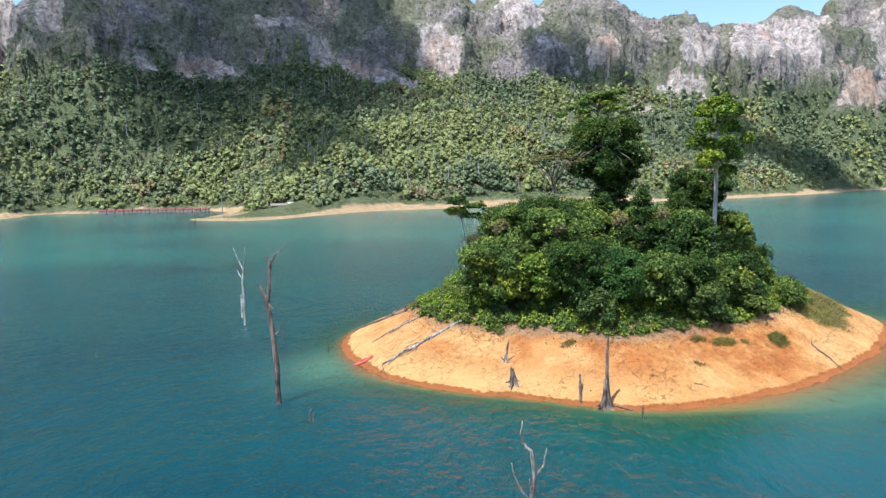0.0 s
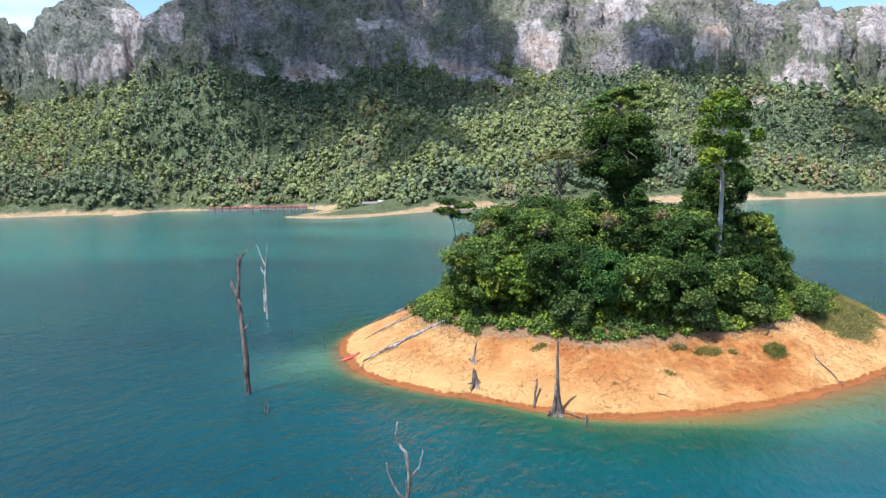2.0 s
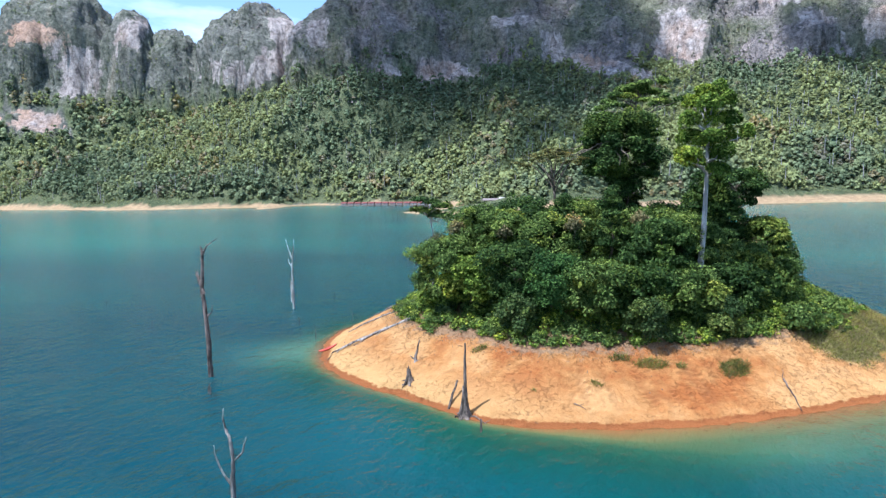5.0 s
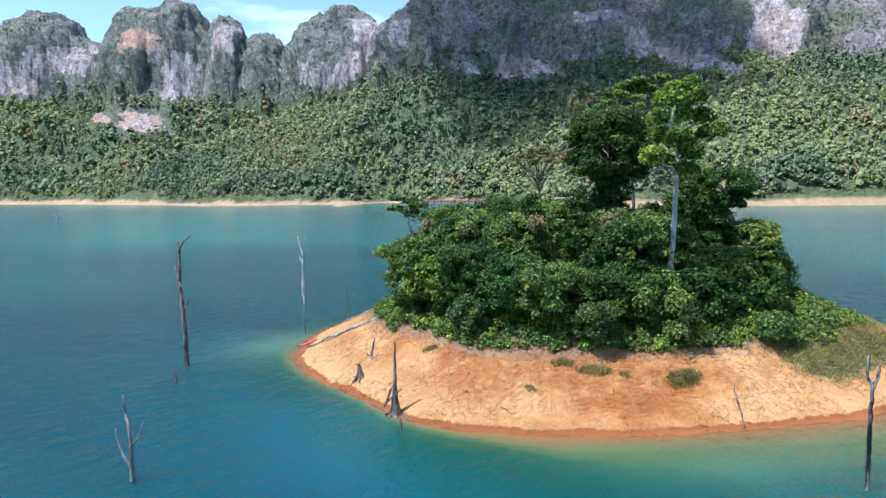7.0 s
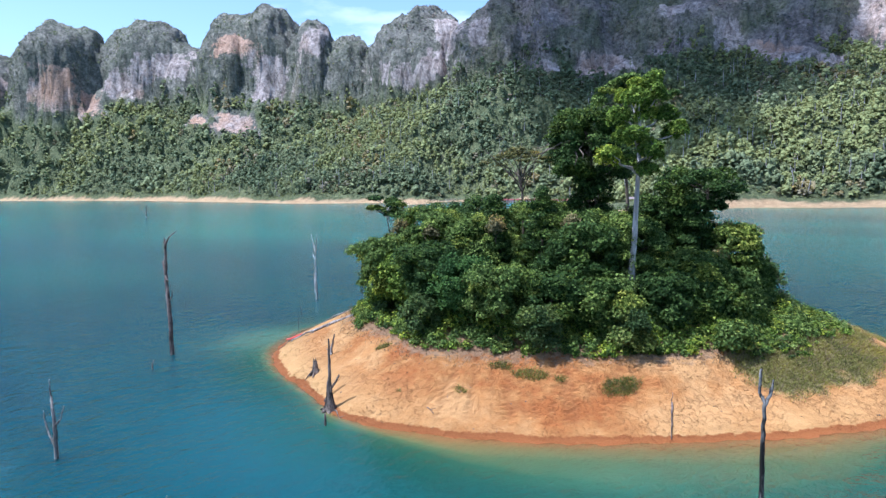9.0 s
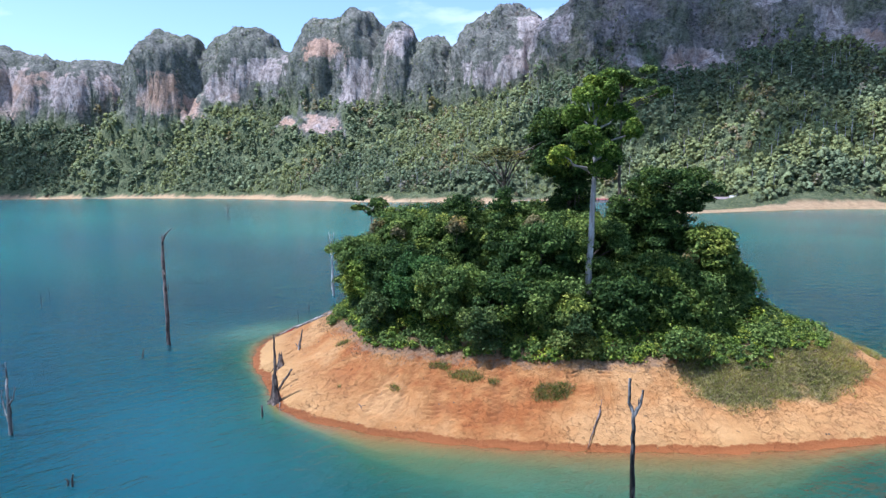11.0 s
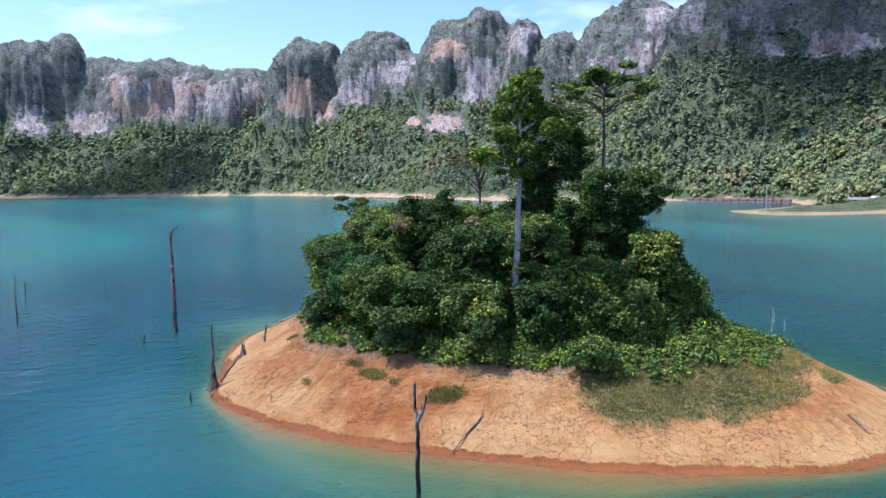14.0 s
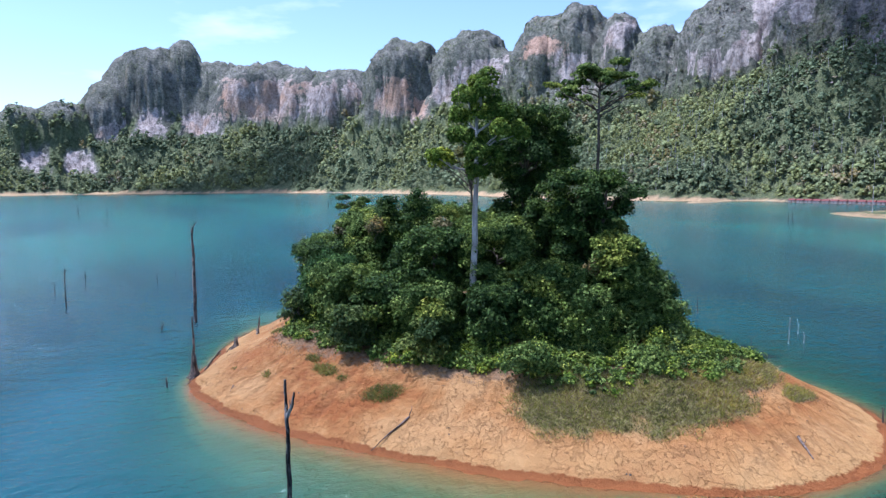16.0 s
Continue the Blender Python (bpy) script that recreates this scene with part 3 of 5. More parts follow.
# Paler clay on the west stands in for sunlit glare; east end paler too.
isle = new("island_ground", mesh_of("island_ground", np.c_[X.ravel(), Y.ravel(), Z], grid_faces(len(gx), len(gy)), SOIL, True, {"rill": RILL, "wet": wet, "litter": litter, "along": ALONG, "silt_glare": np.clip((28 - X.ravel()) / 22, 0.0, 1) + 0.65 * np.clip((X.ravel() - 36) / 12, 0, 1), "inland": D, "furrow": furrow, "turf": in_patch(X.ravel(), Y.ravel(), MEADOW, 15)}))
tagged(isle, "bare orange clay bank of a small lake island, furrowed by rain", "ground", kind="structure")

# ---- far shore, forest slope and limestone towers ----
COAST = smooth_loop([(1500, 1500), (900, 1180), (516, 928), (318, 746), (227, 669), (62, 588), (-43, 535), (-89, 508), (-116, 462), (-150, 402), (-196, 417), (-200, 470), (-240, 556), (-330, 545), (-380, 540), (-366, 462), (-400, 492), (-491, 441), (-671, 428), (-850, 404), (-1062, 318), (-1260, 70), (-1340, -150), (-1400, -420), (-2600, -600), (-2600, 2600), (1500, 2600)], 4)
# x, y, top, half-width across, half-depth
WEST = [(-1527, -254, 183, 42, 80), (-1539, -177, 192, 66, 80), (-1580, -87, 243, 63, 95), (-1605, -2, 326, 89, 100), (-1606, 67, 349, 43, 90), (-1585, 134, 297, 95, 90), (-1497, 244, 288, 116, 95), (-1446, 310, 271, 61, 90), (-1389, 399, 264, 109, 85)]
MIDDLE = [(-1175, 464, 287, 62, 100), (-1174, 497, 286, 31, 100), (-1101, 577, 298, 83, 110), (-939, 632, 290, 55, 100), (-891, 675, 302, 71, 90), (-789, 687, 267, 33, 80), (-828, 799, 269, 45, 70), (-648, 739, 247, 47, 80), (-626, 775, 276, 63, 90), (-736, 713, 231, 55, 80)]
EAST = [(-491, 770, 258, 59, 100), (-448, 833, 336, 98, 120), (-316, 921, 350, 115, 130), (-191, 983, 357, 110, 130), (-104, 1001, 341, 105, 120), (20, 1017, 319, 90, 120), (119, 1030, 288, 108, 100), (188, 1040, 266, 79, 90), (227, 1061, 255, 129, 80), (278, 1041, 261, 57, 90), (346, 1080, 248, 106, 90), (478, 1141, 291, 142, 120), (680, 1220, 395, 150, 140), (930, 1260, 420, 160, 150)]
# bare rock faces: bearing from the hub, height, half-width in degrees, half-height, share of ochre
ROCK_WEST = [(-83.2, 194, 3.5, 54, 0.45), (-78.3, 190, 1.8, 46, 0.4), (-75.6, 196, 1.0, 29, 0.3), (-99.8, 66, 1.0, 22, 0.1), (-97.0, 64, 1.0, 22, 0.1), (-91.7, 153, 1.4, 38, 0.3), (-88.0, 150, 1.6, 30, 0.25), (-94.8, 130, 0.9, 30, 0.15)]
ROCK_MIDDLE = [(-72.0, 172, 1.9, 48, 0.65), (-69.6, 150, 1.6, 20, 0.75), (-64.3, 208, 2.9, 26, 0.2), (-67.0, 176, 1.5, 26, 0.4), (-58.6, 226, 2.0, 17, 0.95), (-52.3, 225, 1.3, 32, 0.25), (-56.0, 178, 1.8, 36, 0.1), (-59.2, 108, 1.9, 15, 0.55), (-61.9, 110, 0.6, 8, 0.5), (-44.6, 168, 3.6, 17, 0.2), (-41.6, 186, 1.4, 20, 0.2), (-40.6, 220, 1.2, 30, 0.15)]
ROCK_EAST = [(-27.7, 156, 2.8, 16, 0.4), (-32.9, 156, 1.1, 8, 0.2), (-15.2, 161, 1.7, 9, 0.4), (-12.9, 150, 1.2, 8, 0.3), (-11.2, 137, 1.1, 8, 0.25), (-18.0, 184, 1.4, 22, 0.1), (-9.0, 200, 1.4, 34, 0.35), (-7.3, 180, 1.2, 30, 0.45), (-1.2, 250, 2.4, 25, 0.15), (1.2, 207, 1.5, 12, 0.1), (6.3, 190, 1.8, 26, 0.55), (3.6, 159, 1.0, 10, 0.2), (13.0, 143, 2.1, 16, 0.5), (13.9, 206, 1.9, 34, 0.3), (19.0, 226, 2.6, 44, 0.15), (22.2, 220, 1.6, 50, 0.2), (26.0, 153, 1.7, 38, 0.6), (-40.7, 185, 0.8, 18, 0.2)]
ROCK_EAST += [(-38.0, 206, 1.1, 24, 0.15), (9.1, 111, 0.8, 7, 0.3), (-21.9, 216, 1.8, 10, 0.1), (28.5, 240, 2.5, 60, 0.3), (33.0, 220, 3.0, 60, 0.3)]
HUB = np.array([50.0, 40.0])


def towers():
    """The limestone towers and the saddles between neighbours."""
    rows = WEST + MIDDLE + EAST
    for row in (WEST, MIDDLE, EAST):
        for a, b in zip(row, row[1:]):
            gap = math.hypot(a[0] - b[0], a[1] - b[1])
            if gap < 200:
                rows = rows + [((a[0] + b[0]) / 2, (a[1] + b[1]) / 2, min(a[2], b[2]) * 0.84, gap * 0.36, (a[4] + b[4]) * 0.4)]
    return rows


def land_noise(p):
    """The uneven parts of the far land at rows of x, y."""
    warp = np.c_[fbm(p * 0.02, 4, 51) - 0.5, fbm(p * 0.02, 4, 57) - 0.5]
    fluted = np.c_[fbm(p * 0.06, 3, 61) - 0.5, fbm(p * 0.06, 3, 67) - 0.5]
    coast = 16 * (fbm(p * 0.021, 3, 43) - 0.5) + 6 * (fbm(p * 0.07, 2, 47) - 0.5)
    knobs = (fbm(p * 0.05, 4, 71) - 0.5) * 14 + (0.3 - np.abs(fbm(p * 0.03, 3, 73) - 0.5) * 3) * 10 + (fbm(p * 0.13, 2, 75) - 0.5) * 8
    return p + warp * 30 + fluted * 6, coast, fbm(p * 0.016, 4, 41) - 0.5, knobs


def spit_flat(p):
    """One on the low sand spit and the flat behind it, falling to zero round it."""
    return np.exp(-(((p[:, 0] + 164) / 50) ** 2 + ((p[:, 1] - 462) / 78) ** 2) ** 2)


def land_height(p, uneven=None):
    """Height, height of the towers over the talus and inland distance of the far land at rows of x, y."""
    q, coast, rough, knobs = uneven or land_noise(p)
    d = inside_by(p, COAST)[0] + coast
    low = spit_flat(p)
    talus = np.interp(d, [-300, -10, 0, 9, 40, 200, 330, 500], [-40, -4, 0, 2.2, 16, 92, 128, 150]) * (1 - 0.94 * low) + np.clip(d / 60, 0, 1) * rough * 34 * (1 - low)
    best = np.zeros(len(p))
    for x, y, top, w, dep in towers():
        out = np.array([x, y]) - HUB
        out /= np.linalg.norm(out)
        v, u = (q - (x, y)) @ out, (q - (x, y)) @ np.array([-out[1], out[0]])
        rho = np.sqrt((u / w / 1.22) ** 2 + (v / dep) ** 2)
        if dep < 120:
            h = np.interp(rho, [0, 0.3, 0.55, 0.78, 0.9, 1.0, 1.1, 1.4, 2.0, 3.0], [1, 0.985, 0.93, 0.83, 0.73, 0.58, 0.47, 0.4, 0.24, 0])
        else:
            h = np.interp(rho, [0, 0.15, 0.4, 0.6, 0.72, 0.95, 1.04, 1.12, 1.4, 2.0, 3.0], [1, 0.975, 0.87, 0.78, 0.69, 0.58, 0.5, 0.45, 0.39, 0.24, 0])
        best = np.maximum(best, top * h)
    best = best * np.clip((d - 14) / 100, 0, 1) ** 0.8 * (1 - low)
    soft = 0.5 + 12 * np.clip((d - 10) / 90, 0, 1)
    over = best - talus
    z = np.where(np.abs(over) < soft, np.maximum(best, talus) + (soft - np.abs(over)) ** 2 / (4 * soft), np.maximum(best, talus))
    z = np.where(d > 4, z, talus) + np.clip(d / 80, 0, 1) * knobs * (over > 0)
    return z, over, d


def bare_rock(p):
    """How far each row of x, y, z lies inside the bare rock faces, and the share of ochre there."""
    turn = np.degrees(np.arctan2(p[:, 0] - HUB[0], p[:, 1] - HUB[1]))
    wob = np.c_[fbm(p * 0.02, 4, 101) - 0.5, fbm(p * 0.02, 4, 103) - 0.5]
    best, hue = np.full(len(p), -1.0), np.full(len(p), 0.2)
    for at, z, half, tall, ochre in ROCK_WEST + ROCK_MIDDLE + ROCK_EAST:
        inside = 1 - np.maximum(np.abs(turn - at + wob[:, 0] * 2.6) / half, np.abs(p[:, 2] - z + wob[:, 1] * 34) / (tall + 2)) ** 1.5
        take = inside > best
        best[take], hue[take] = inside[take], ochre
    return best, hue


bearing = np.radians(np.linspace(-108, 44, 860))
reach = np.r_[np.geomspace(370, 1750, 210), 2050, 2400]
B, R = np.meshgrid(bearing, reach)
P2 = np.c_[(HUB[0] + R * np.sin(B)).ravel(), (HUB[1] + R * np.cos(B)).ravel()]
LZ, OVER, LD = land_height(P2)


def weathered(flat_, z, over):
    """The far land with its walls pushed in and out, so that they are fluted, ledged and overhung."""
    nr, nb = len(reach), len(bearing)
    g = np.c_[flat_, z].reshape(nr, nb, 3)
    across, away = np.gradient(g, axis=1), np.gradient(g, axis=0)
    normal = np.cross(across, away).reshape(-1, 3)
    normal /= np.linalg.norm(normal, axis=1)[:, None]
    normal *= np.sign(normal[:, 2:3])
    p = np.c_[flat_, z]
    push = 34 * (fbm(p * (0.024, 0.024, 0.016), 4, 111) - 0.5) + 20 * (fbm(p * 0.05, 4, 113) - 0.5) + 9 * (0.25 - np.abs(fbm(p * (0.012, 0.012, 0.06), 3, 117) - 0.5) * 2)
    return p + normal * (push * np.clip(over / 12, 0, 1) * np.clip(1.25 - normal[:, 2], 0.1, 1))[:, None], normal[:, 2]


LAND, UPRIGHT = weathered(P2, LZ, OVER)
LAND[:, 2] += 3.0 * np.clip((LD - 26) / 14, 0, 1) * np.clip((120 - LZ) / 30, 0, 1) * (fbm(P2 * 0.11, 3, 119) + 0.2)
ROCK, HUE = bare_rock(LAND)
woods = np.clip((LD - 4) / 4, 0, 1) * np.clip((158 + 70 * (fbm(P2 * 0.012, 3, 91) - 0.5) - LZ) / 16, 0, 1) * (ROCK < 0)
beach = 11 + 34 * (fbm(P2 * 0.024, 3, 77) - 0.5)
sand = np.clip((beach - LD) / 1.5, 0, 1) * np.clip((6 - LZ) / 1.5, 0, 1)
sand = np.maximum(sand, np.clip((LD < 17) * spit_flat(P2) * 1.6 - 0.3 + 1.2 * (fbm(P2 * 0.06, 3, 79) - 0.5), 0, 1))
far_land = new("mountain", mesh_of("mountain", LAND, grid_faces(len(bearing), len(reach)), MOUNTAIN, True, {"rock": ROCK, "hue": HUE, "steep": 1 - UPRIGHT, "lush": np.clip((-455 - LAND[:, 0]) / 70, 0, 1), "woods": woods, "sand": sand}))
tagged(far_land, "limestone karst mountains with pale cliffs above forest and sand", "mountain", kind="structure")

# ---- lake ----
wx, wy = axis(-62, 92, 1.3, 2600, 1.16), axis(34, 150, 1.3, 2600, 1.16)
WX, WY = np.meshgrid(wx, wy)
bed = isle_height(WX, WY, False)[0]
far_d, _ = inside_by(np.c_[WX.ravel(), WY.ravel()], COAST)
open_ = np.clip((np.hypot(WX.ravel() - 10, WY.ravel() - 60) - 85) / 130, 0, 1) * np.clip(-far_d / 20, 0, 1)
depth = np.minimum(np.clip(-bed, 0, 12), np.clip(-far_d * 0.16, 0, 12))
lee = np.exp(-(((WX.ravel() - 26) / 30) ** 2 + ((WY.ravel() - 55) / 17) ** 2) ** 2)
milk = np.exp(-(((WX.ravel() + 19.5) / 6) ** 2 + ((WY.ravel() - 77) / 8) ** 2)) + 0.3 * np.exp(-(((WX.ravel() - 44) * 0.8 + (WY.ravel() - 68) * 0.6) / 15) ** 2 - (((WY.ravel() - 68) * 0.8 - (WX.ravel() - 44) * 0.6) / 5) ** 2)
milk *= 0.4 + 1.2 * fbm(np.c_[WX.ravel(), WY.ravel()] * 0.12, 3, 39)
lake = new("lake_water", mesh_of("lake_water", np.c_[WX.ravel(), WY.ravel(), np.zeros(WX.size)], grid_faces(len(wx), len(wy)), WATER, True, {"depth": depth, "open": open_, "lee": lee, "milk": milk}))
tagged(lake, "rippled teal lake water, turquoise over the shallows", "water", kind="structure")
lake_bed = new("lake_bed", mesh_of("lake_bed", [(-3000, -3000, -14), (3000, -3000, -14), (3000, 3000, -14), (-3000, 3000, -14)], [(0, 1, 2, 3)], SOIL))
tagged(lake_bed, "clay bed of the lake under deep water", "ground", kind="structure")


# ---- far forest on the slopes ----
def balls():
    """A ball of 12 corners and one of 42: corners and triangles."""
    g = (1 + 5**0.5) / 2
    v = [(-1, g, 0), (1, g, 0), (-1, -g, 0), (1, -g, 0), (0, -1, g), (0, 1, g), (0, -1, -g), (0, 1, -g), (g, 0, -1), (g, 0, 1), (-g, 0, -1), (-g, 0, 1)]
    f = [(0, 11, 5), (0, 5, 1), (0, 1, 7), (0, 7, 10), (0, 10, 11), (1, 5, 9), (5, 11, 4), (11, 10, 2), (10, 7, 6), (7, 1, 8)]
    f += [(3, 9, 4), (3, 4, 2), (3, 2, 6), (3, 6, 8), (3, 8, 9), (4, 9, 5), (2, 4, 11), (6, 2, 10), (8, 6, 7), (9, 8, 1)]
    v, mids, out = [np.array(q, float) for q in v], {}, []

    def mid(i, j):
        key = (min(i, j), max(i, j))
        if key not in mids:
            mids[key] = len(v)
            v.append((v[i] + v[j]) / 2)
        return mids[key]

    for i, j, k in f:
        x, y, z = mid(i, j), mid(j, k), mid(k, i)
        out += [(i, x, z), (j, y, x), (k, z, y), (x, y, z)]
    v = np.array(v)
    v /= np.linalg.norm(v, axis=1)[:, None]
    return (v[:12], np.array(f)), (v, np.array(out))


COARSE, ROUND = balls()


def crown_form(r, body, lumps, sprays, flat, taper, size):
    """One forest crown about a metre in radius: loose sprays of leaves round a few darker billows. Corners, faces and slots."""
    v0, f0 = body
    at = []
    for k in range(lumps):
        u = (k + 0.5) / lumps
        a, q = 2.399963 * k + r.uniform(-0.5, 0.5), 0.6 * math.sqrt(1 - u * (1 - taper)) * r.uniform(0.5, 1.15) * (u < 0.86)
        at.append((q * math.cos(a), q * math.sin(a), (u - 0.35) * 1.15 * flat, r.uniform(0.26, 0.46) * (1 - 0.3 * u * (1 - taper))))
    vs, fs, n = [], [], 0
    for x, y, z, rad in at:
        v = v0 * (1 + r.uniform(-0.25, 0.25, (len(v0), 1))) * rad * (0.95, 0.95, 0.82) + (x, y, z)
        keep = f0[~(v[:, 2] < z - 0.5 * rad)[f0].any(axis=1)]
        vs.append(v)
        fs.append(np.c_[keep, keep[:, 2]] + n)
        n += len(v)
    lump = np.array(at)[r.integers(0, lumps, sprays)]
    way = r.normal(size=(sprays, 3)) + (0, 0, 0.45)
    way /= np.linalg.norm(way, axis=1)[:, None]
    spot = lump[:, :3] + way * lump[:, 3:] * r.uniform(0.85, 1.2, (sprays, 1)) * (1, 1, 0.85)
    lv, lf = leaves(spot, way + (0, 0, 0.3) + 0.16 * r.normal(size=way.shape), r.uniform(*size, sprays), r, 0.5)
    v, f = np.vstack(vs), np.vstack(fs)
    used, back = np.unique(f, return_inverse=True)
    return np.vstack([v[used], lv]), np.vstack([back.reshape(-1, 4), lf + len(used)]), np.r_[np.zeros(len(f)), np.ones(len(lf))]


def forest_places(r, lo, hi, gap, margin):
    """Places for plants on the wooded slopes between two distances, a margin behind the sand, where the land in front does not hide them."""
    rings = np.arange(lo, hi, gap)
    b = np.concatenate([np.radians(-106) + (np.arange(int(radians(148) * q / gap)) + r.uniform(0, 1)) * gap / q for q in rings])
    q = np.concatenate([np.full(int(radians(148) * q / gap), q) for q in rings])
    b, q = b + r.uniform(-0.42, 0.42, len(b)) * gap / q, q + r.uniform(-0.42, 0.42, len(q)) * gap
    p = np.c_[HUB[0] + q * np.sin(b), HUB[1] + q * np.cos(b)]
    z, over, d = land_height(p)
    rise = (LAND[:, 2].reshape(len(reach), -1) - 22) / reach[:, None]
    top = np.maximum.accumulate(rise, axis=0)
    i = np.clip(np.searchsorted(reach, q) - 2, 0, len(reach) - 1)
    j = np.clip(np.searchsorted(bearing, b), 0, len(bearing) - 1)
    seen = (z + 13 - 22) / q > top[i, j]
    rock = bare_rock(np.c_[p, z])[0]
    edge = 11 + 34 * (fbm(p * 0.024, 3, 77) - 0.5)
    high = 150 + 70 * (fbm(p * 0.012, 3, 91) - 0.5)
    keep = seen & (d > np.maximum(edge, 3) + margin) & (spit_flat(p) < (0.8 if margin > 3 else 0.97)) & (rock < -0.1) & (z < high + 26 * r.random(len(p)))
    shift = (LAND - np.c_[P2, LZ]).reshape(len(reach), -1, 3)[np.clip(np.searchsorted(reach, q), 0, len(reach) - 1), j]
    return (p + shift[:, :2])[keep], (z + shift[:, 2])[keep], (d - np.maximum(edge, 3))[keep]


def forest_mesh():
    r = np.random.default_rng(3)
    near = [crown_form(r, COARSE, 8, 64, (0.8, 1.1, 1.5, 0.6)[k % 4], (0.7, 0.4, 0.15, 1.0)[k % 4], (0.17, 0.34)) for k in range(24)]
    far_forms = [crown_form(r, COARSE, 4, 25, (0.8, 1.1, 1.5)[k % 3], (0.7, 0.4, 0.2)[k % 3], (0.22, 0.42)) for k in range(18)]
    shrub = [crown_form(r, COARSE, 2, 14, 0.7, 0.8, (0.2, 0.4)) for k in range(6)]
    verts, faces, slots, tones, dries, n = [], [], [], [], [], 0

    def add(v, f, s, tone, dry):
        nonlocal n
        verts.append(v), faces.append(f + n), slots.append(s), tones.append(np.full(len(v), tone)), dries.append(np.full(len(v), dry))
        n += len(v)

    def crown(forms, x, y, z, wide, tall, tone, dry):
        v, f, s = forms[r.integers(len(forms))]
        a = r.uniform(0, 2 * np.pi)
        c, e = math.cos(a) * wide, math.sin(a) * wide
        v = np.c_[v[:, 0] * c - v[:, 1] * e + x, v[:, 0] * e + v[:, 1] * c + y, v[:, 2] * tall + z]
        add(v, f, np.where((s == 1) & (dry > 0.5), 3, s), tone, dry)

    for lo, hi, gap, forms in ((370, 680, 6.4, near), (680, 900, 6.6, far_forms), (900, 1150, 8.6, far_forms), (1150, 1700, 10.5, far_forms)):
        p, z, d = forest_places(r, lo, hi, gap, 7)
        patch = fbm(p * 0.012, 3, 92)
        parched = np.clip(fbm(p * 0.014, 3, 44) - 0.56, 0, 1)
        for k in range(len(p)):
            lit = r.random()
            wide = gap * (0.5 + 0.75 * r.random() ** 1.6) * (0.75 if d[k] < 14 else 1)
            stem = r.uniform(2.0, 6.5) * min(1, 0.2 + d[k] / 26) if d[k] < 45 else r.uniform(0.8, 5.5)
            tone = min(0.82, max(0.06, 0.5 * lit + 2.6 * (patch[k] - 0.5) + 0.3 + 0.15 * (d[k] < 14)))
            dry = float(r.random() < 0.003 + 1.5 * parched[k] and d[k] > 9)
            crown(forms, p[k, 0], p[k, 1], z[k] + stem, wide, wide * r.uniform(0.75, 1.45), tone, dry)
            if gap < 8 and r.random() < (0.1 if d[k] > 12 else 0.05):
                # a tall tree over the canopy: a bare pale trunk with a smaller crown, now and then leafless
                x, y = p[k] + r.normal(size=2) * 2
                top = z[k] + stem + wide + r.uniform(2, 9)
                v, f = tube([(x, y, z[k] - 1), (x + r.normal() * 0.4, y, (z[k] + top) / 2), (x + r.normal() * 0.8, y, top)], [0.42, 0.34, 0.2], 4)
                add(v, f[:8], np.full(8, 2), 0.5, 0.0)
                if r.random() < 0.8:
                    crown(far_forms, x, y, top, wide * r.uniform(0.4, 0.75), wide * r.uniform(0.35, 0.6), 0.8 * r.random(), float(r.random() < 0.08))
    # low bushes between the sand and the trees
    p, z, d = forest_places(r, 370, 1100, 3.6, 0.5)
    flat = spit_flat(p)
    for k in np.where((d < 13) | (flat > 0.4))[0]:
        wide = r.uniform(0.9, 1.5 + 0.14 * min(d[k], 12)) * (1 - 0.6 * flat[k])
        crown(shrub, p[k, 0], p[k, 1], z[k] + 0.15 * wide, wide, wide * r.uniform(0.6, 1.0), r.uniform(0.62, 0.84), 0.0)
    # scrub holding on to the steep upper slopes
    g = LAND.reshape(len(reach), len(bearing), 3)
    a, b, c = g[:-1, :-1].reshape(-1, 3), g[:-1, 1:].reshape(-1, 3), g[1:, :-1].reshape(-1, 3)
    area = np.linalg.norm(np.cross(b - a, c - a), axis=1)
    rock, over = (q.reshape(len(reach), -1)[:-1, :-1].ravel() for q in (ROCK, OVER))
    away = np.linalg.norm(a[:, :2] - HUB, axis=1)
    share = area * ((over > 2) & (a[:, 2] > 110)) * (c[:, 2] - a[:, 2] > -4) * (area < 700) * np.where(rock > 0.05, 0.05, 1) * (away < 1700) / (1 + (away / 1000) ** 2)
    pick = r.choice(len(share), SCRUB, p=share / share.sum())
    u, v = r.random((2, SCRUB, 1))
    u, v = np.where(u + v > 1, 1 - u, u), np.where(u + v > 1, 1 - v, v)
    at = a[pick] + u * (b - a)[pick] + v * (c - a)[pick]
    green = fbm(at * 0.012, 3, 46) + 0.12 * r.normal(size=SCRUB) + np.where(at[:, 0] < -480, 0.08, -0.06)
    tone = np.clip(0.35 + 0.9 * (fbm(at * 0.03, 2, 48) - 0.5) + 0.2 * r.normal(size=SCRUB), 0, 0.8)
    size = r.uniform(1.0, 2.3, SCRUB)
    per = 4
    at = np.repeat(at, per, axis=0) + r.normal(size=(SCRUB * per, 3)) * np.repeat(size, per)[:, None] * (0.55, 0.55, 0.4)
    lv, lf = leaves(at, r.normal(size=at.shape) * 0.7 + (0, -0.3, 0.9), np.repeat(size, per) * r.uniform(0.7, 1.3, len(at)), r, 0.5)
    verts.append(lv), faces.append(lf + n), slots.append(np.repeat(np.where(green > 0.5, 1, 4), per)), tones.append(np.repeat(tone, 4 * per)), dries.append(np.zeros(len(lv)))
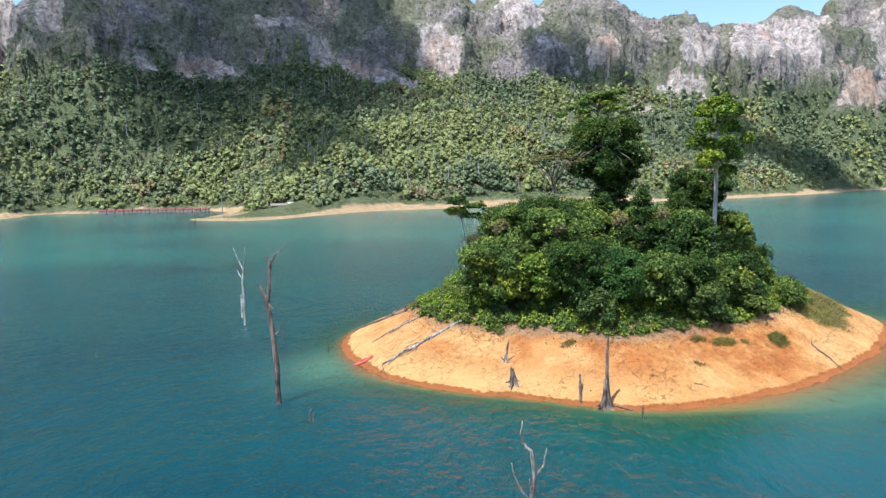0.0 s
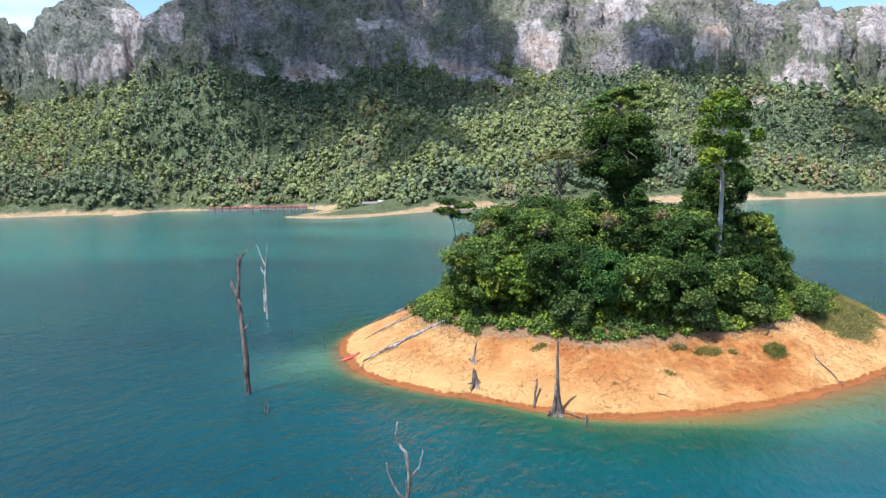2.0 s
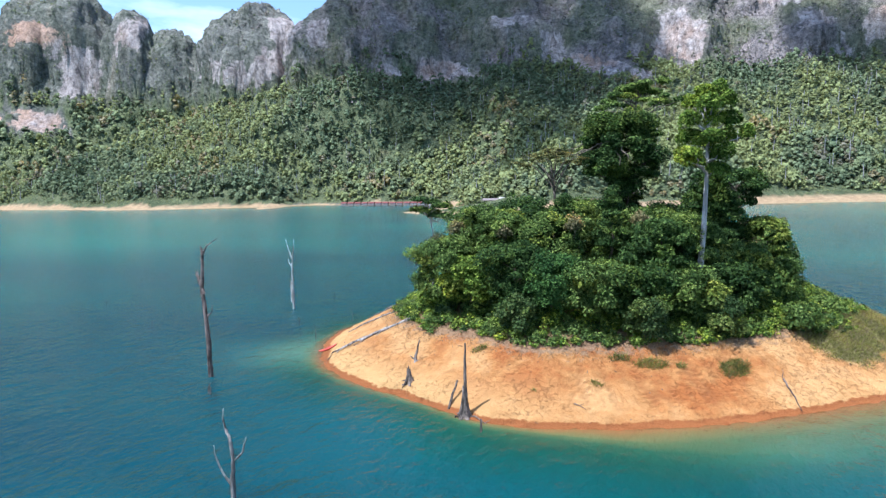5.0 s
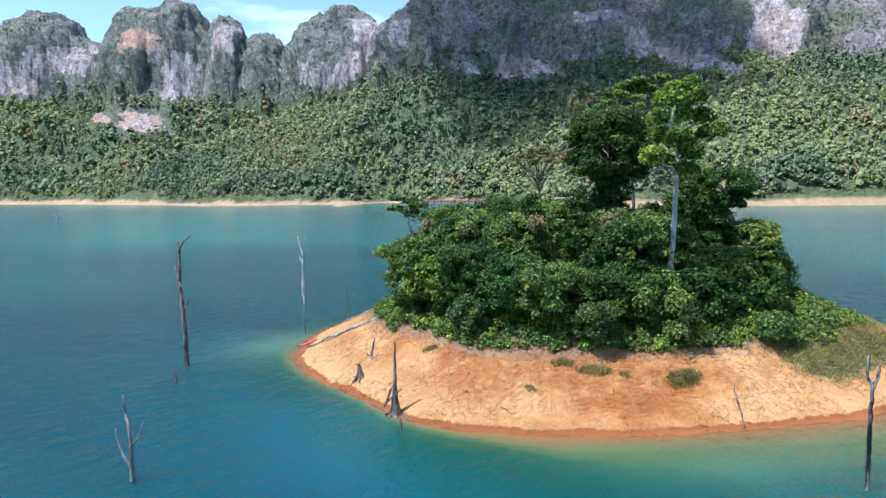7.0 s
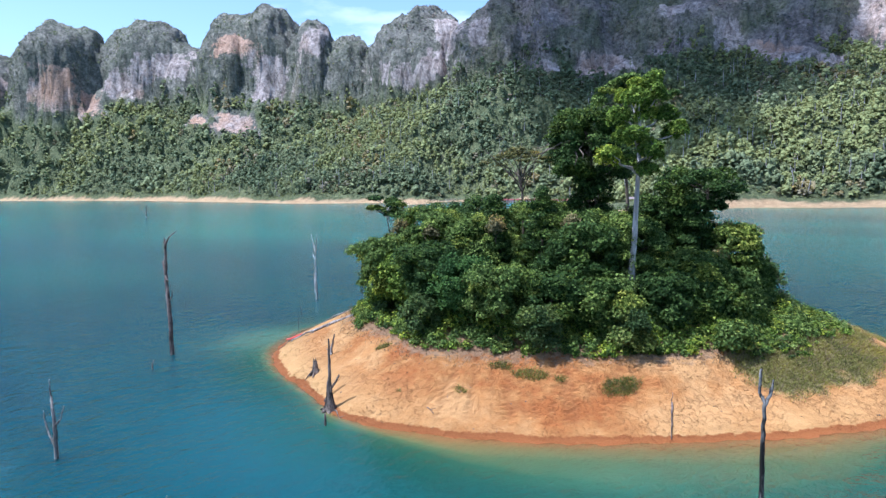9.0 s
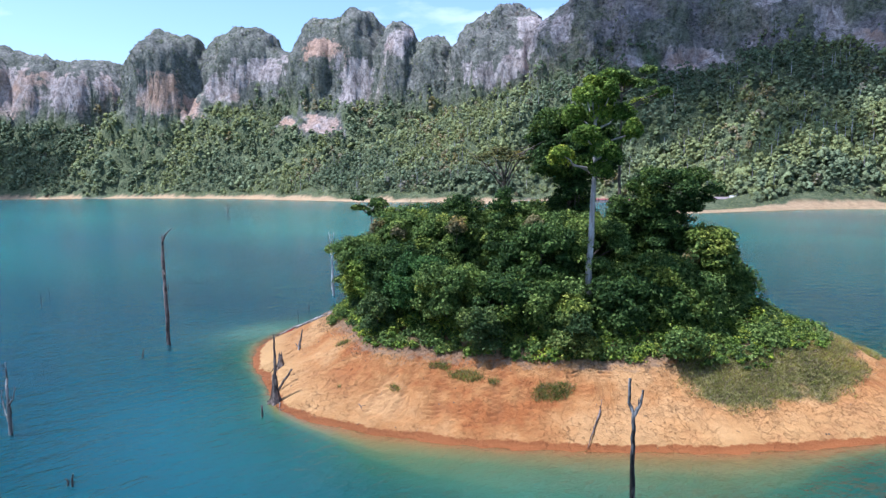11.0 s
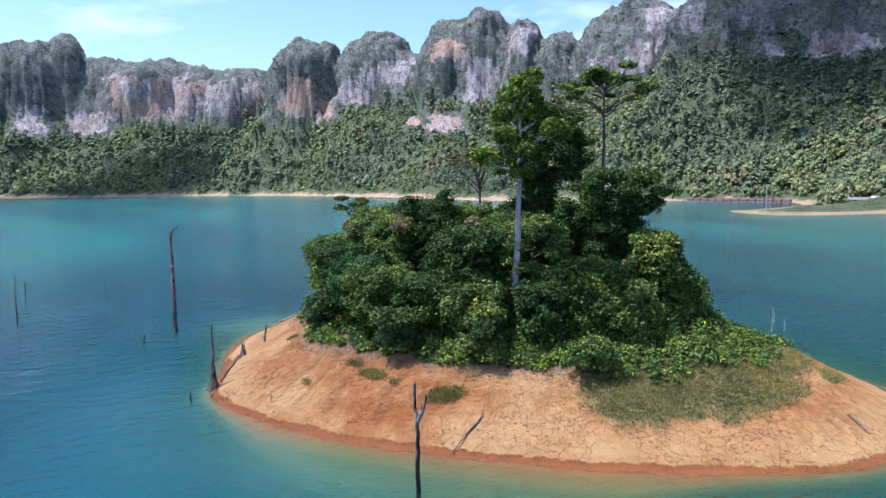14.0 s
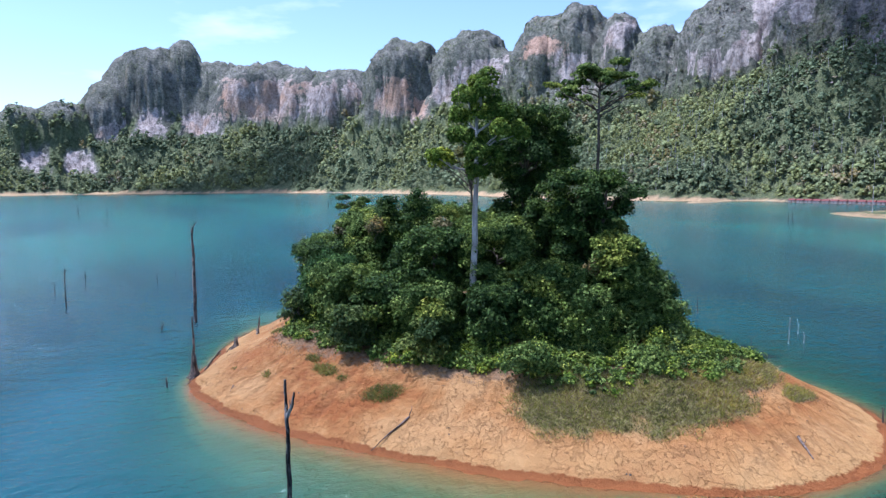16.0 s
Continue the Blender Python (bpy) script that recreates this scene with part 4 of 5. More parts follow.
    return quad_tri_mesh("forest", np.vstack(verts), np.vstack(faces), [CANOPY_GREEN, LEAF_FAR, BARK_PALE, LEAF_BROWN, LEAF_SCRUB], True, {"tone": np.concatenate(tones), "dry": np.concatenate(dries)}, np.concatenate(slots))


SCRUB = 24000
forest = new("forest", forest_mesh())
tagged(forest, "dense mixed tropical forest with a few pale bare trunks", "forest", kind="stuff")


# ---- island trees ----
def crown_mesh(lobes, mat, density, size, seed, tone=0.5, flat=1.0, ragged=0.36):
    r = np.random.default_rng(seed)
    v, f = lobe_leaves(lobes, density, size, r, flat, ragged)
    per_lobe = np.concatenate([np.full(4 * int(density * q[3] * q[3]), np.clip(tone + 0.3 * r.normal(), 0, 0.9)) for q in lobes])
    # dark filler added in each lobe to block light; its darkest tone paints shade
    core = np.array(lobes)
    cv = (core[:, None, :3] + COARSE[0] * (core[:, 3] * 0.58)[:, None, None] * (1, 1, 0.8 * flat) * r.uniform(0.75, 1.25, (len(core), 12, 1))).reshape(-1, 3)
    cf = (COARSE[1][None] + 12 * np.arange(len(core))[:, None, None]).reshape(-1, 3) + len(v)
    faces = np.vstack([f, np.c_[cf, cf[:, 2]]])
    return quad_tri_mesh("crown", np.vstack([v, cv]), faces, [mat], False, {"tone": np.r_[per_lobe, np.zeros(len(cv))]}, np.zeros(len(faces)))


def round_lobes(r, wide, low, top, count, size, column=0.0):
    """Lobes spread over a rounded crown about the trunk; heights from the ground."""
    out = []
    mid_, half = (low + top) / 2, (top - low) / 2
    for k in range(count):
        a, u = 2.399963 * k + r.uniform(-0.4, 0.4), -0.75 + 1.7 * (k + 0.5) / count
        q = wide * math.sqrt(max(0.08, 1 - min(abs(u), 0.97) ** (2 + 4 * column))) * r.uniform(0.62, 1.06)
        rad = size * r.uniform(0.55, 1.45)
        out.append((q * math.cos(a), q * math.sin(a), min(mid_ + half * u, top - rad * 0.8), rad))
    out.append((r.uniform(-0.3, 0.3), r.uniform(-0.3, 0.3), top - size * 0.95, size))
    return out


def tree(name, x, y, top, wide, low, label, mat=None, bark=None, count=14, lobe=1.6, size=0.35, density=190, seed=1, tone=0.5, trunk=0.22, lean=(0, 0), column=0.0, flat=1.0, lobes=None, limbs=5, group="", ragged=0.36):
    """A tree with a tapered trunk, limbs that reach into the crown, and a crown of leafy lobes. top, low: metres above the lake."""
    r = np.random.default_rng(seed)
    z = ground_at(x, y) - 0.15
    ob = thing(name, x, y, z, label, "tree", group)
    lobes = lobes or round_lobes(r, wide, low - z, top - z, count, lobe, column)
    high = max(low - z + 0.6 * (top - low), 1.0)
    line = bent((0, 0, 0), (lean[0], lean[1], high), 8, 0.03 if high < 16 else 0.008, seed)
    part("trunk", solid("trunk", [tube(line, np.linspace(trunk * 1.25, trunk * 0.45, 8), 9, 0.06, seed)], bark or BARK), ob)
    order = sorted(range(len(lobes)), key=lambda k: -lobes[k][3])[:limbs]
    for k in order:
        lx, ly, lz, lr = lobes[k]
        t = np.clip((lz - 0.35 * math.hypot(lx - lean[0], ly - lean[1]) - 0.6) / high, 0.3, 0.97)
        foot = line[0] + (line[-1] - line[0]) * t
        part("limb", solid("limb", [tube(bent(foot, (lx, ly, lz), 5, 0.08, seed + k), np.linspace(trunk * 0.42, 0.04, 5), 6, 0.05)], bark or BARK), ob)
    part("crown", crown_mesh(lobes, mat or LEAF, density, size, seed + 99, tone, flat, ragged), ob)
    return ob


BROAD = "broad-leaved tree with a dense green crown on the island"
# the tall emergent with a pale bare trunk
r_ = np.random.default_rng(5)
e_ground = ground_at(30.8, 89.2)
tuft = [(-0.6, 0.3, 32.0, 1.25), (0.9, 0.5, 32.3, 1.2), (-1.9, 0.2, 30.9, 1.25), (1.9, -0.5, 30.9, 1.15), (0.2, -1.6, 30.5, 1.2), (-0.2, 1.8, 30.2, 1.2), (-2.2, -1.0, 28.9, 1.3), (2.1, 1.4, 28.8, 1.2), (0.4, 0.1, 29.0, 1.2), (3.9, 0.6, 27.2, 1.15), (1.6, 3.6, 27.0, 1.1), (-2.6, 0.9, 26.9, 1.35), (0.3, -2.2, 26.7, 1.3), (-0.9, 0.2, 26.4, 1.3), (1.4, -0.8, 25.2, 1.25), (-2.3, -2.9, 24.6, 1.25), (-1.4, -4.1, 24.9, 1.0), (0.8, 1.6, 24.8, 1.1), (-1.5, 0.3, 24.0, 1.3), (0.9, -0.6, 23.2, 1.1)]
tree("emergent_tree", 30.8, 89.2, 33.5, 3, 22.5, "tall emergent tree with a pale bare trunk and tufted yellow-green crown", LEAF_BRIGHT, BARK_PALE, lobes=[(a + 0.7, b + 0.3, c - e_ground + 0.15, d * 0.87) for a, b, c, d in tuft], lean=(0.5, 0.2), density=560, size=0.36, seed=11, trunk=0.34, limbs=20, tone=0.45, ragged=0.2, flat=1.15)
# slender tree with a flat open crown
p_ground = ground_at(19.0, 112.0)
layers = [(r_.uniform(3.0, 7.2) * math.cos(2.4 * k), r_.uniform(3.0, 7.2) * math.sin(2.4 * k), r_.uniform(33.3, 34.6) - p_ground, r_.uniform(0.8, 1.25)) for k in range(13)]
layers += [(r_.uniform(0.4, 4.3) * math.cos(1.9 * k), r_.uniform(0.4, 4.3) * math.sin(1.9 * k), r_.uniform(34.6, 36.8) - p_ground, r_.uniform(0.9, 1.45)) for k in range(15)]
tree("umbrella_tree", 19.0, 112.0, 37.5, 7, 31, "slender tree with a flat open umbrella-like crown", LEAF, BARK, lobes=layers, density=190, size=0.42, seed=12, trunk=0.27, limbs=24, flat=0.5, tone=0.45)
# the great vine-draped tree
old_tree = tree("vine_draped_tree", 18.6, 101.6, 31.4, 5.1, 21.5, "large old tree smothered in dark climbing vines", LEAF_DARK, BARK, 76, 1.2, 0.32, 280, 13, 0.56, 0.55, limbs=14, column=0.45)
for k, (a, b, c) in enumerate(((-6.4, -4.4, 25.6), (-6.6, -3.0, 26.6), (-5.9, -5.6, 24.9), (-4.6, -6.0, 25.6), (2.6, -6.4, 25.0), (1.4, -6.2, 24.2))):
    drop = ground_at(18.6, 101.6)
    part("dead_limb", solid("dead_limb", [tube(bent((0.25 * a, 0.5 * b, 27.4 - drop), (a, b, c - drop), 5, 0.08, 700 + k), np.linspace(0.13, 0.04, 5), 6)], BARK), old_tree, "bare brown dead limb")
tree("vine_smothered_tree", 19.4, 100.6, 23.0, 2.4, 9.0, "upright trunk wrapped in a thick column of vines", LEAF_DARK, BARK, 40, 1.1, 0.32, 280, 14, 0.42, 0.35, column=1.0)
tree("vine_smothered_tree", 32.2, 101.2, 20.6, 2.9, 7.5, "upright trunk wrapped in a thick column of vines", LEAF_DARK, BARK, 44, 1.1, 0.32, 280, 18, 0.45, 0.3, column=1.0)
tree("spreading_tree", 32.6, 101.6, 23.4, 4.6, 18.0, "tree with a wide overhanging dark crown", LEAF_DARK, BARK, 34, 1.0, 0.32, 280, 15, 0.5, 0.3, lean=(1.2, 1.5), limbs=9)
# small tree with a layered flat crown above the canopy
n_ground = ground_at(-2.6, 84.6)
tiers = [(1.7 * math.cos(2.1 * k) * (0.4 + 0.1 * k % 1), 1.7 * math.sin(2.1 * k), 18.0 + 0.42 * (k % 6) - n_ground, 1.05) for k in range(11)]
tree("layered_tree", -2.6, 84.6, 20.3, 2, 18, "small slim tree with flat layered tiers of leaves", LEAF_DARK, BARK_PALE, lobes=tiers, density=230, size=0.32, seed=16, trunk=0.12, flat=0.55, limbs=9)

FRONT = [(1.8, 80.6, 15.4, 4.2, 7.6), (5.6, 79.4, 13.4, 3.4, 7.4), (11.5, 78.4, 15.3, 3.7, 7.6), (21.2, 78.6, 13.4, 3.4, 7.4), (25.4, 81.6, 12.6, 3.3, 7.0), (30.0, 85.0, 12.2, 2.9, 6.0), (34.0, 90.2, 12.4, 2.7, 6.2)]
CANOPY = [(3.6, 85.5, 19.2, 3.6, 9.0), (8.0, 83.6, 18.8, 3.4, 9.0), (14.5, 84.0, 18.4, 3.3, 9.0), (26.5, 86.5, 17.5, 4.0, 9.0), (28.5, 93.0, 18.0, 4.2, 9.0), (23.5, 95.0, 18.5, 4.4, 9.0), (15.0, 93.5, 19.6, 4.2, 9.5), (7.5, 91.0, 20.2, 4.0, 9.0), (3.0, 92.5, 18.6, 3.6, 8.0)]
REAR = [(37.7, 102.0, 17.0, 2.5, 8.0), (38.4, 97.0, 12.2, 2.4, 6.0), (36.4, 94.9, 11.6, 2.6, 6.0), (38.4, 103.8, 12.5, 2.4, 5.5), (34.0, 107.0, 12.6, 3.2, 6.5), (31.0, 107.0, 14.6, 4.0, 7.0), (30.4, 100.4, 20.4, 2.4, 8.0), (24.0, 108.0, 18.5, 4.4, 8.0), (13.0, 103.0, 19.5, 4.4, 8.5), (6.0, 100.0, 18.0, 4.2, 8.0), (1.0, 99.0, 14.0, 3.6, 6.5), (12.0, 111.0, 17.0, 4.4, 8.0), (4.0, 108.0, 15.0, 4.0, 7.0), (33.8, 95.8, 14.2, 3.4, 7.0)]
for k, (x, y, top, wide, low) in enumerate(FRONT + CANOPY + REAR):
    own = np.random.default_rng(200 + k)
    # Left front brighter, right front darker: sun and shade put into leaf choice.
    mat = LEAF_BRIGHT if k == 1 else LEAF_DARK if k in (4, 6) else [LEAF, LEAF, LEAF_DARK, LEAF][k % 4]
    tree("broadleaf_tree", x, y, top, wide, low, BROAD, mat, BARK, 46, 1.1, 0.24 + 0.13 * own.random(), 225, 300 + k, float(own.uniform(0.2, 0.72)), 0.2, group="broad-leaved trees of the island", limbs=5, column=[0.0, 0.0, 1.0, 0.3, 0.7][k % 5])
for k, (x, y, top, wide) in enumerate([(21.0, 86.4, 22.4, 3.2), (15.6, 84.6, 21.4, 2.9), (11.0, 85.4, 20.2, 2.7), (28.6, 97.5, 21.2, 2.6)]):
    own, base = np.random.default_rng(400 + k), ground_at(x, y)
    spire = []
    for j in range(30):
        u, a = (j + 0.5) / 30, 2.399963 * j
        q = wide * (1 - u) ** 0.6 * own.uniform(0.5, 1.0)
        spire.append((q * math.cos(a), q * math.sin(a), 8.0 + (top - 9.0) * u - base, (1.2 - 0.3 * u) * own.uniform(0.75, 1.15)))
    tree("vine_smothered_tree", x, y, top, wide, 8.0, "tapering column of dark vines smothering an upright trunk", LEAF_DARK, BARK, lobes=spire, size=0.28, density=280, seed=410 + k, tone=0.42, trunk=0.25, limbs=4, group="vine-smothered trunks")
tree("dome_tree", 16.4, 77.6, 14.2, 2.9, 7.8, "small tree with a smooth dome of fine blue-green leaves", LEAF_TEAL, BARK, 22, 1.35, 0.26, 330, 17, 0.55, 0.2)
for k, (x, y, top) in enumerate([(13.6, 73.8, 9.6), (26.6, 77.0, 9.8), (33.5, 83.2, 9.4)]):
    tree("grey_leaved_tree", x, y, top, 1.6, 5.4, "small tree with drooping dull grey-green leaves", LEAF_GREY, BARK, 9, 1.1, 0.3, 260, 60 + k, 0.42, 0.12, group="grey-leaved small trees")
for k, (x, y, top) in enumerate([(-5.4, 89.0, 7.0), (-3.0, 85.5, 7.4), (41.5, 90.0, 8.0), (44.2, 100.5, 7.2), (34.0, 111.0, 9.0), (0.4, 81.0, 8.6)]):
    tree("young_tree", x, y, top, 1.3 if k < 4 else 1.9, 5.0, "young bushy tree at the edge of the thicket", LEAF_BRIGHT if k in (0, 1, 5) else LEAF, BARK, 10, 1.1, 0.34, 190, 80 + k, 0.5, 0.1, group="young bushy trees")

wr = np.random.default_rng(64)
for x, y, z in ((-1.0, 84.0, 14.5), (2.6, 82.0, 16.2), (9.6, 80.2, 16.0), (17.5, 82.6, 17.0), (24.0, 88.5, 17.2), (36.5, 100.0, 13.2)):
    clump = [(0.4 * math.cos(k) * k / 5, 0.4 * math.sin(2 * k) * k / 5, wr.uniform(-0.25, 0.25), wr.uniform(0.8, 1.0)) for k in range(6)]
    ob = thing("withered_vine", x, y, z, "withered brownish vine hanging over the tree crowns", "vine", "withered vines on the tree crowns")
    part("leaf_mass", crown_mesh(clump, LEAF_BROWN, 190, 0.24, int(x * 10 + 900), 0.4, 1.0, 0.5), ob)
    part("stem", solid("stem", [tube(bent((0, 0, -2.5), (0, 0, 0.4), 5, 0.1, 5), np.linspace(0.05, 0.02, 5), 5)], BARK), ob)


def leafless(name, x, y, label, stems, mat, group="", category="dead tree", z=None, sides=8):
    """A dead trunk in the lake or on the bank: stems are (points, base radius, tip radius); the first is the trunk."""
    z = (ground_at(x, y) if z is None else z)
    ob = thing(name, x, y, z, label, category, group)
    for k, (line, a, b) in enumerate(stems):
        line = np.array(line, float)
        t = np.linspace(0, 1, 4 * (len(line) - 1) + 1)
        fine = np.stack([np.interp(t, np.linspace(0, 1, len(line)), line[:, i]) for i in range(3)], 1)
        fine[1:-1] += (np.random.default_rng(k + int(abs(x) * 10)).random((len(fine) - 2, 3)) - 0.5) * min(a, 0.2) * 0.45
        part("trunk" if k == 0 else "branch", solid("stem", [tube(fine, np.linspace(a, b, len(fine)), sides, 0.14, k + 3)], mat), ob)
    return ob


# bare brown tree with fine spreading twigs
d_ground = ground_at(10.6, 97.2)
top_ = 21.0 - d_ground
stems = [([(0, 0, 0), (0.3, 0.2, top_ * 0.5), (-0.2, 0.6, top_), (-0.6, 0.2, top_ + 3)], 0.28, 0.1)]
for k in range(16):
    a, q = 2.4 * k, 2.6 + 3.2 * ((k * 7) % 5) / 5
    stems.append(([(-0.2, 0.5, top_ - 0.6 + 0.18 * k), (q * 0.5 * math.cos(a), q * 0.5 * math.sin(a), top_ + 2.2 + 0.12 * k), (q * math.cos(a), q * math.sin(a), top_ + 4.2 + 0.12 * k)], 0.09, 0.02))
dead = leafless("leafless_tree", 10.6, 97.2, "bare brown tree with thin spreading twigs", stems, BARK, z=d_ground - 0.1, sides=5)
part("crown", crown_mesh([(5.2 * math.cos(2.4 * k) * ((k % 5 + 1) / 5), 5.2 * math.sin(2.4 * k) * ((k % 5 + 1) / 5), top_ + 4.9 - 0.35 * (k % 5) + 0.3 * (k % 3), 1.0) for k in range(26)], THIN_LEAF, 70, 0.22, 44, 0.45, 0.45, 0.6), dead, "sparse yellowish leaves on fine twigs")

# ---- undergrowth and grass on the island ----
def undergrowth():
    r = np.random.default_rng(31)
    x, y = r.uniform(-18, 56, 9000), r.uniform(62, 124, 9000)
    z, d, _, s = isle_height(x, y)
    edge = 10.1 + 2.4 * (fbm(np.c_[s * 0.16, s * 0], 3, 8) - 0.5)
    east = np.clip((x - 38) / 8, 0, 1) * (y < 112)
    edge = edge + 3.6 * east
    on = (d > edge) & (d < 24) & (r.random(9000) < np.clip(1.3 - (d - edge) / 10, 0.16, 1) * 0.85)
    x, y, z, d, edge = x[on], y[on], z[on], d[on], edge[on]
    rad = np.clip(0.35 + 0.1 * (d - edge) + 0.4 * r.random(len(x)), 0.35, 1.25)
    lobes = np.c_[x, y, z + rad * 0.5 + np.clip(d - edge - 3, 0, 3) * 0.6 * r.random(len(x)), rad]
    # low shrubs running down the slope to the meadow
    sx, sy = r.uniform(36, 56, 1500), r.uniform(86, 118, 1500)
    sz, sd, _, _ = isle_height(sx, sy)
    keep = (in_patch(sx, sy, APRON, 18) > r.uniform(0.0, 0.5, 1500)) & (sd > 6)
    q = 0.3 + 0.4 * r.random(keep.sum())
    lobes = np.vstack([lobes, np.c_[sx[keep], sy[keep], sz[keep] + q * 0.5, q]])
    half = r.random(len(lobes))
    return lobes, half


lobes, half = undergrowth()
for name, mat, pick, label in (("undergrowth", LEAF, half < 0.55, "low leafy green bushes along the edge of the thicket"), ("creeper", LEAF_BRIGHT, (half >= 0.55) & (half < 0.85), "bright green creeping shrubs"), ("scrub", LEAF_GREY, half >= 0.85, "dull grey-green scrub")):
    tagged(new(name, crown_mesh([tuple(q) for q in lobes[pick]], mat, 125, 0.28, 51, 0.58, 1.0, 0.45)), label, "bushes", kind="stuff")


def blades(name, x, y, high, mat, label, seed, tone):
    """Grass blades at x, y: thin bent strips in tufts."""
    r = np.random.default_rng(seed)
    z = isle_height(x, y)[0]
    n = len(x)
    a, h = r.uniform(0, 2 * np.pi, n), high * r.uniform(0.6, 1.3, n)
    lean_ = r.normal(size=(n, 2)) * h[:, None] * 0.9
    w = 0.018 + 0.025 * r.random(n)
    foot = np.c_[x, y, z - 0.05]
    side = np.c_[np.cos(a) * w, np.sin(a) * w, np.zeros(n)]
    tip = foot + np.c_[lean_, h]
    v = np.stack([foot - side, foot + side, tip + side * 0.25, tip - side * 0.25], 1).reshape(-1, 3)
    ob = new(name, mesh_of(name, v, np.arange(4 * n).reshape(n, 4), mat, False, {"tone": np.repeat(np.clip(tone + 1.1 * (fbm(np.c_[x, y] * 0.5, 3, 19) - 0.5) + 0.12 * r.normal(size=n), 0, 0.9), 4)}))
    return tagged(ob, label, "grass", kind="stuff")


gr = np.random.default_rng(71)
gx_, gy_ = gr.uniform(34, 57, 110000), gr.uniform(80, 122, 110000)
on_ = in_patch(gx_, gy_, MEADOW, 15) > gr.uniform(0.0, 0.35, 110000)
blades("meadow_grass", gx_[on_], gy_[on_], 0.3, GRASS, "rough grey-green grass on the bank", 72, 0.5)
blades("dry_meadow_grass", gx_[on_][::2] + 0.1, gy_[on_][::2], 0.32, DRY, "dry stalks among the rough grass", 73, 0.4)
gx_, gy_ = gr.uniform(6, 40, 130000), gr.uniform(64, 84, 130000)
on_ = in_patch(gx_, gy_, TUFTS, 16) > gr.uniform(0.0, 0.3, 130000)
blades("grass_tufts", gx_[on_], gy_[on_], 0.32, GRASS, "isolated tufts of grass on the bare clay", 74, 0.05)
blades("dry_tufts", gx_[on_][1::3], gy_[on_][1::3], 0.26, DRY, "dry stalks in the tufts of grass on the clay", 76, 0.3)
gx_, gy_ = gr.uniform(-16, 52, 60000), gr.uniform(64, 118, 60000)
gd_, gs_ = inside_by(np.c_[gx_, gy_], ISLE)
fringe = (fbm(np.c_[gs_ * 0.2, gd_ * 0.3], 3, 22) - 0.5) * 3.0
on_ = (gd_ + fringe > 8.6) & (gd_ < 13) & (gr.random(60000) < 0.8)
blades("dry_fringe_grass", gx_[on_], gy_[on_], 0.3, DRY, "dry brown grass and litter along the thicket's edge", 75, 0.4)

# ---- drowned trees in the lake ----
leafless("drowned_tree", -20.5, 62.3, "tall reddish-brown dead trunk with a forked top standing in the lake", [([(0, 0, -3), (-0.2, 0, 4), (-0.5, 0, 8), (-0.9, 0.1, 10.5), (-0.5, 0, 12.5), (-0.4, 0, 15.0)], 0.3, 0.17), ([(-0.5, 0, 9.8), (-1.2, 0.1, 11.2), (-1.7, 0.2, 12.4)], 0.22, 0.15), ([(-0.4, 0, 14.4), (0.1, 0.3, 15.5), (1.1, 0.9, 16.3)], 0.12, 0.05), ([(-0.4, 0, 14.2), (-0.75, 0.1, 15.4)], 0.14, 0.12), ([(-0.3, 0, 7.0), (0.4, 0.2, 7.8), (0.55, 0.2, 8.6)], 0.1, 0.04)], BARK_RED, z=0.0)
leafless("drowned_tree", -38.6, 100.0, "slender bleached white dead tree standing in the lake", [([(0, 0, -3), (0, 0, 4), (-0.1, 0, 7), (0.15, 0, 9.2), (0.5, 0.2, 12.6)], 0.24, 0.05), ([(0.1, 0, 9.0), (-0.7, 0.1, 10.6), (-1.4, 0.2, 12.4)], 0.12, 0.05), ([(0, 0, 7.4), (-0.6, 0, 8.3), (-0.8, 0, 8.9)], 0.1, 0.04), ([(-0.4, 0, 1.2), (-0.42, 0, 5.0)], 0.14, 0.12)], BARK_WHITE, z=0.0)
leafless("drowned_tree", 4.1, 40.0, "grey branching dead treetop rising from the water", [([(0, 0, -3), (0, 0, 1.4), (0.15, 0, 3.0), (-0.1, 0, 4.6), (-0.6, 0.1, 5.1), (-0.75, 0.1, 5.9), (-0.6, 0.1, 6.6)], 0.2, 0.03), ([(-0.1, 0, 1.0), (-0.7, -0.2, 1.9), (-1.2, -0.3, 3.0), (-1.35, -0.3, 3.9)], 0.1, 0.03), ([(0.15, 0, 2.8), (0.8, 0.3, 3.5), (1.0, 0.5, 4.6)], 0.09, 0.04), ([(-0.1, 0, 1.0), (-0.15, 0.2, 2.6)], 0.06, 0.03)], BARK_GREY, z=0.0)
leafless("drowned_tree", 50.7, 67.4, "blackened dead trunk with a forked top in the lake", [([(0, 0, -3), (0.05, 0, 3.0), (0, 0, 5.4), (0.05, 0, 7.6), (-0.3, 0, 8.2), (-0.25, 0, 9.8)], 0.17, 0.09), ([(0.05, 0, 7.4), (0.35, 0.35, 8.3), (0.4, 0.45, 9.1)], 0.13, 0.06), ([(0.2, 0.2, 7.8), (0.28, 0.2, 8.6)], 0.05, 0.03)], BARK_CHAR, z=0.0)
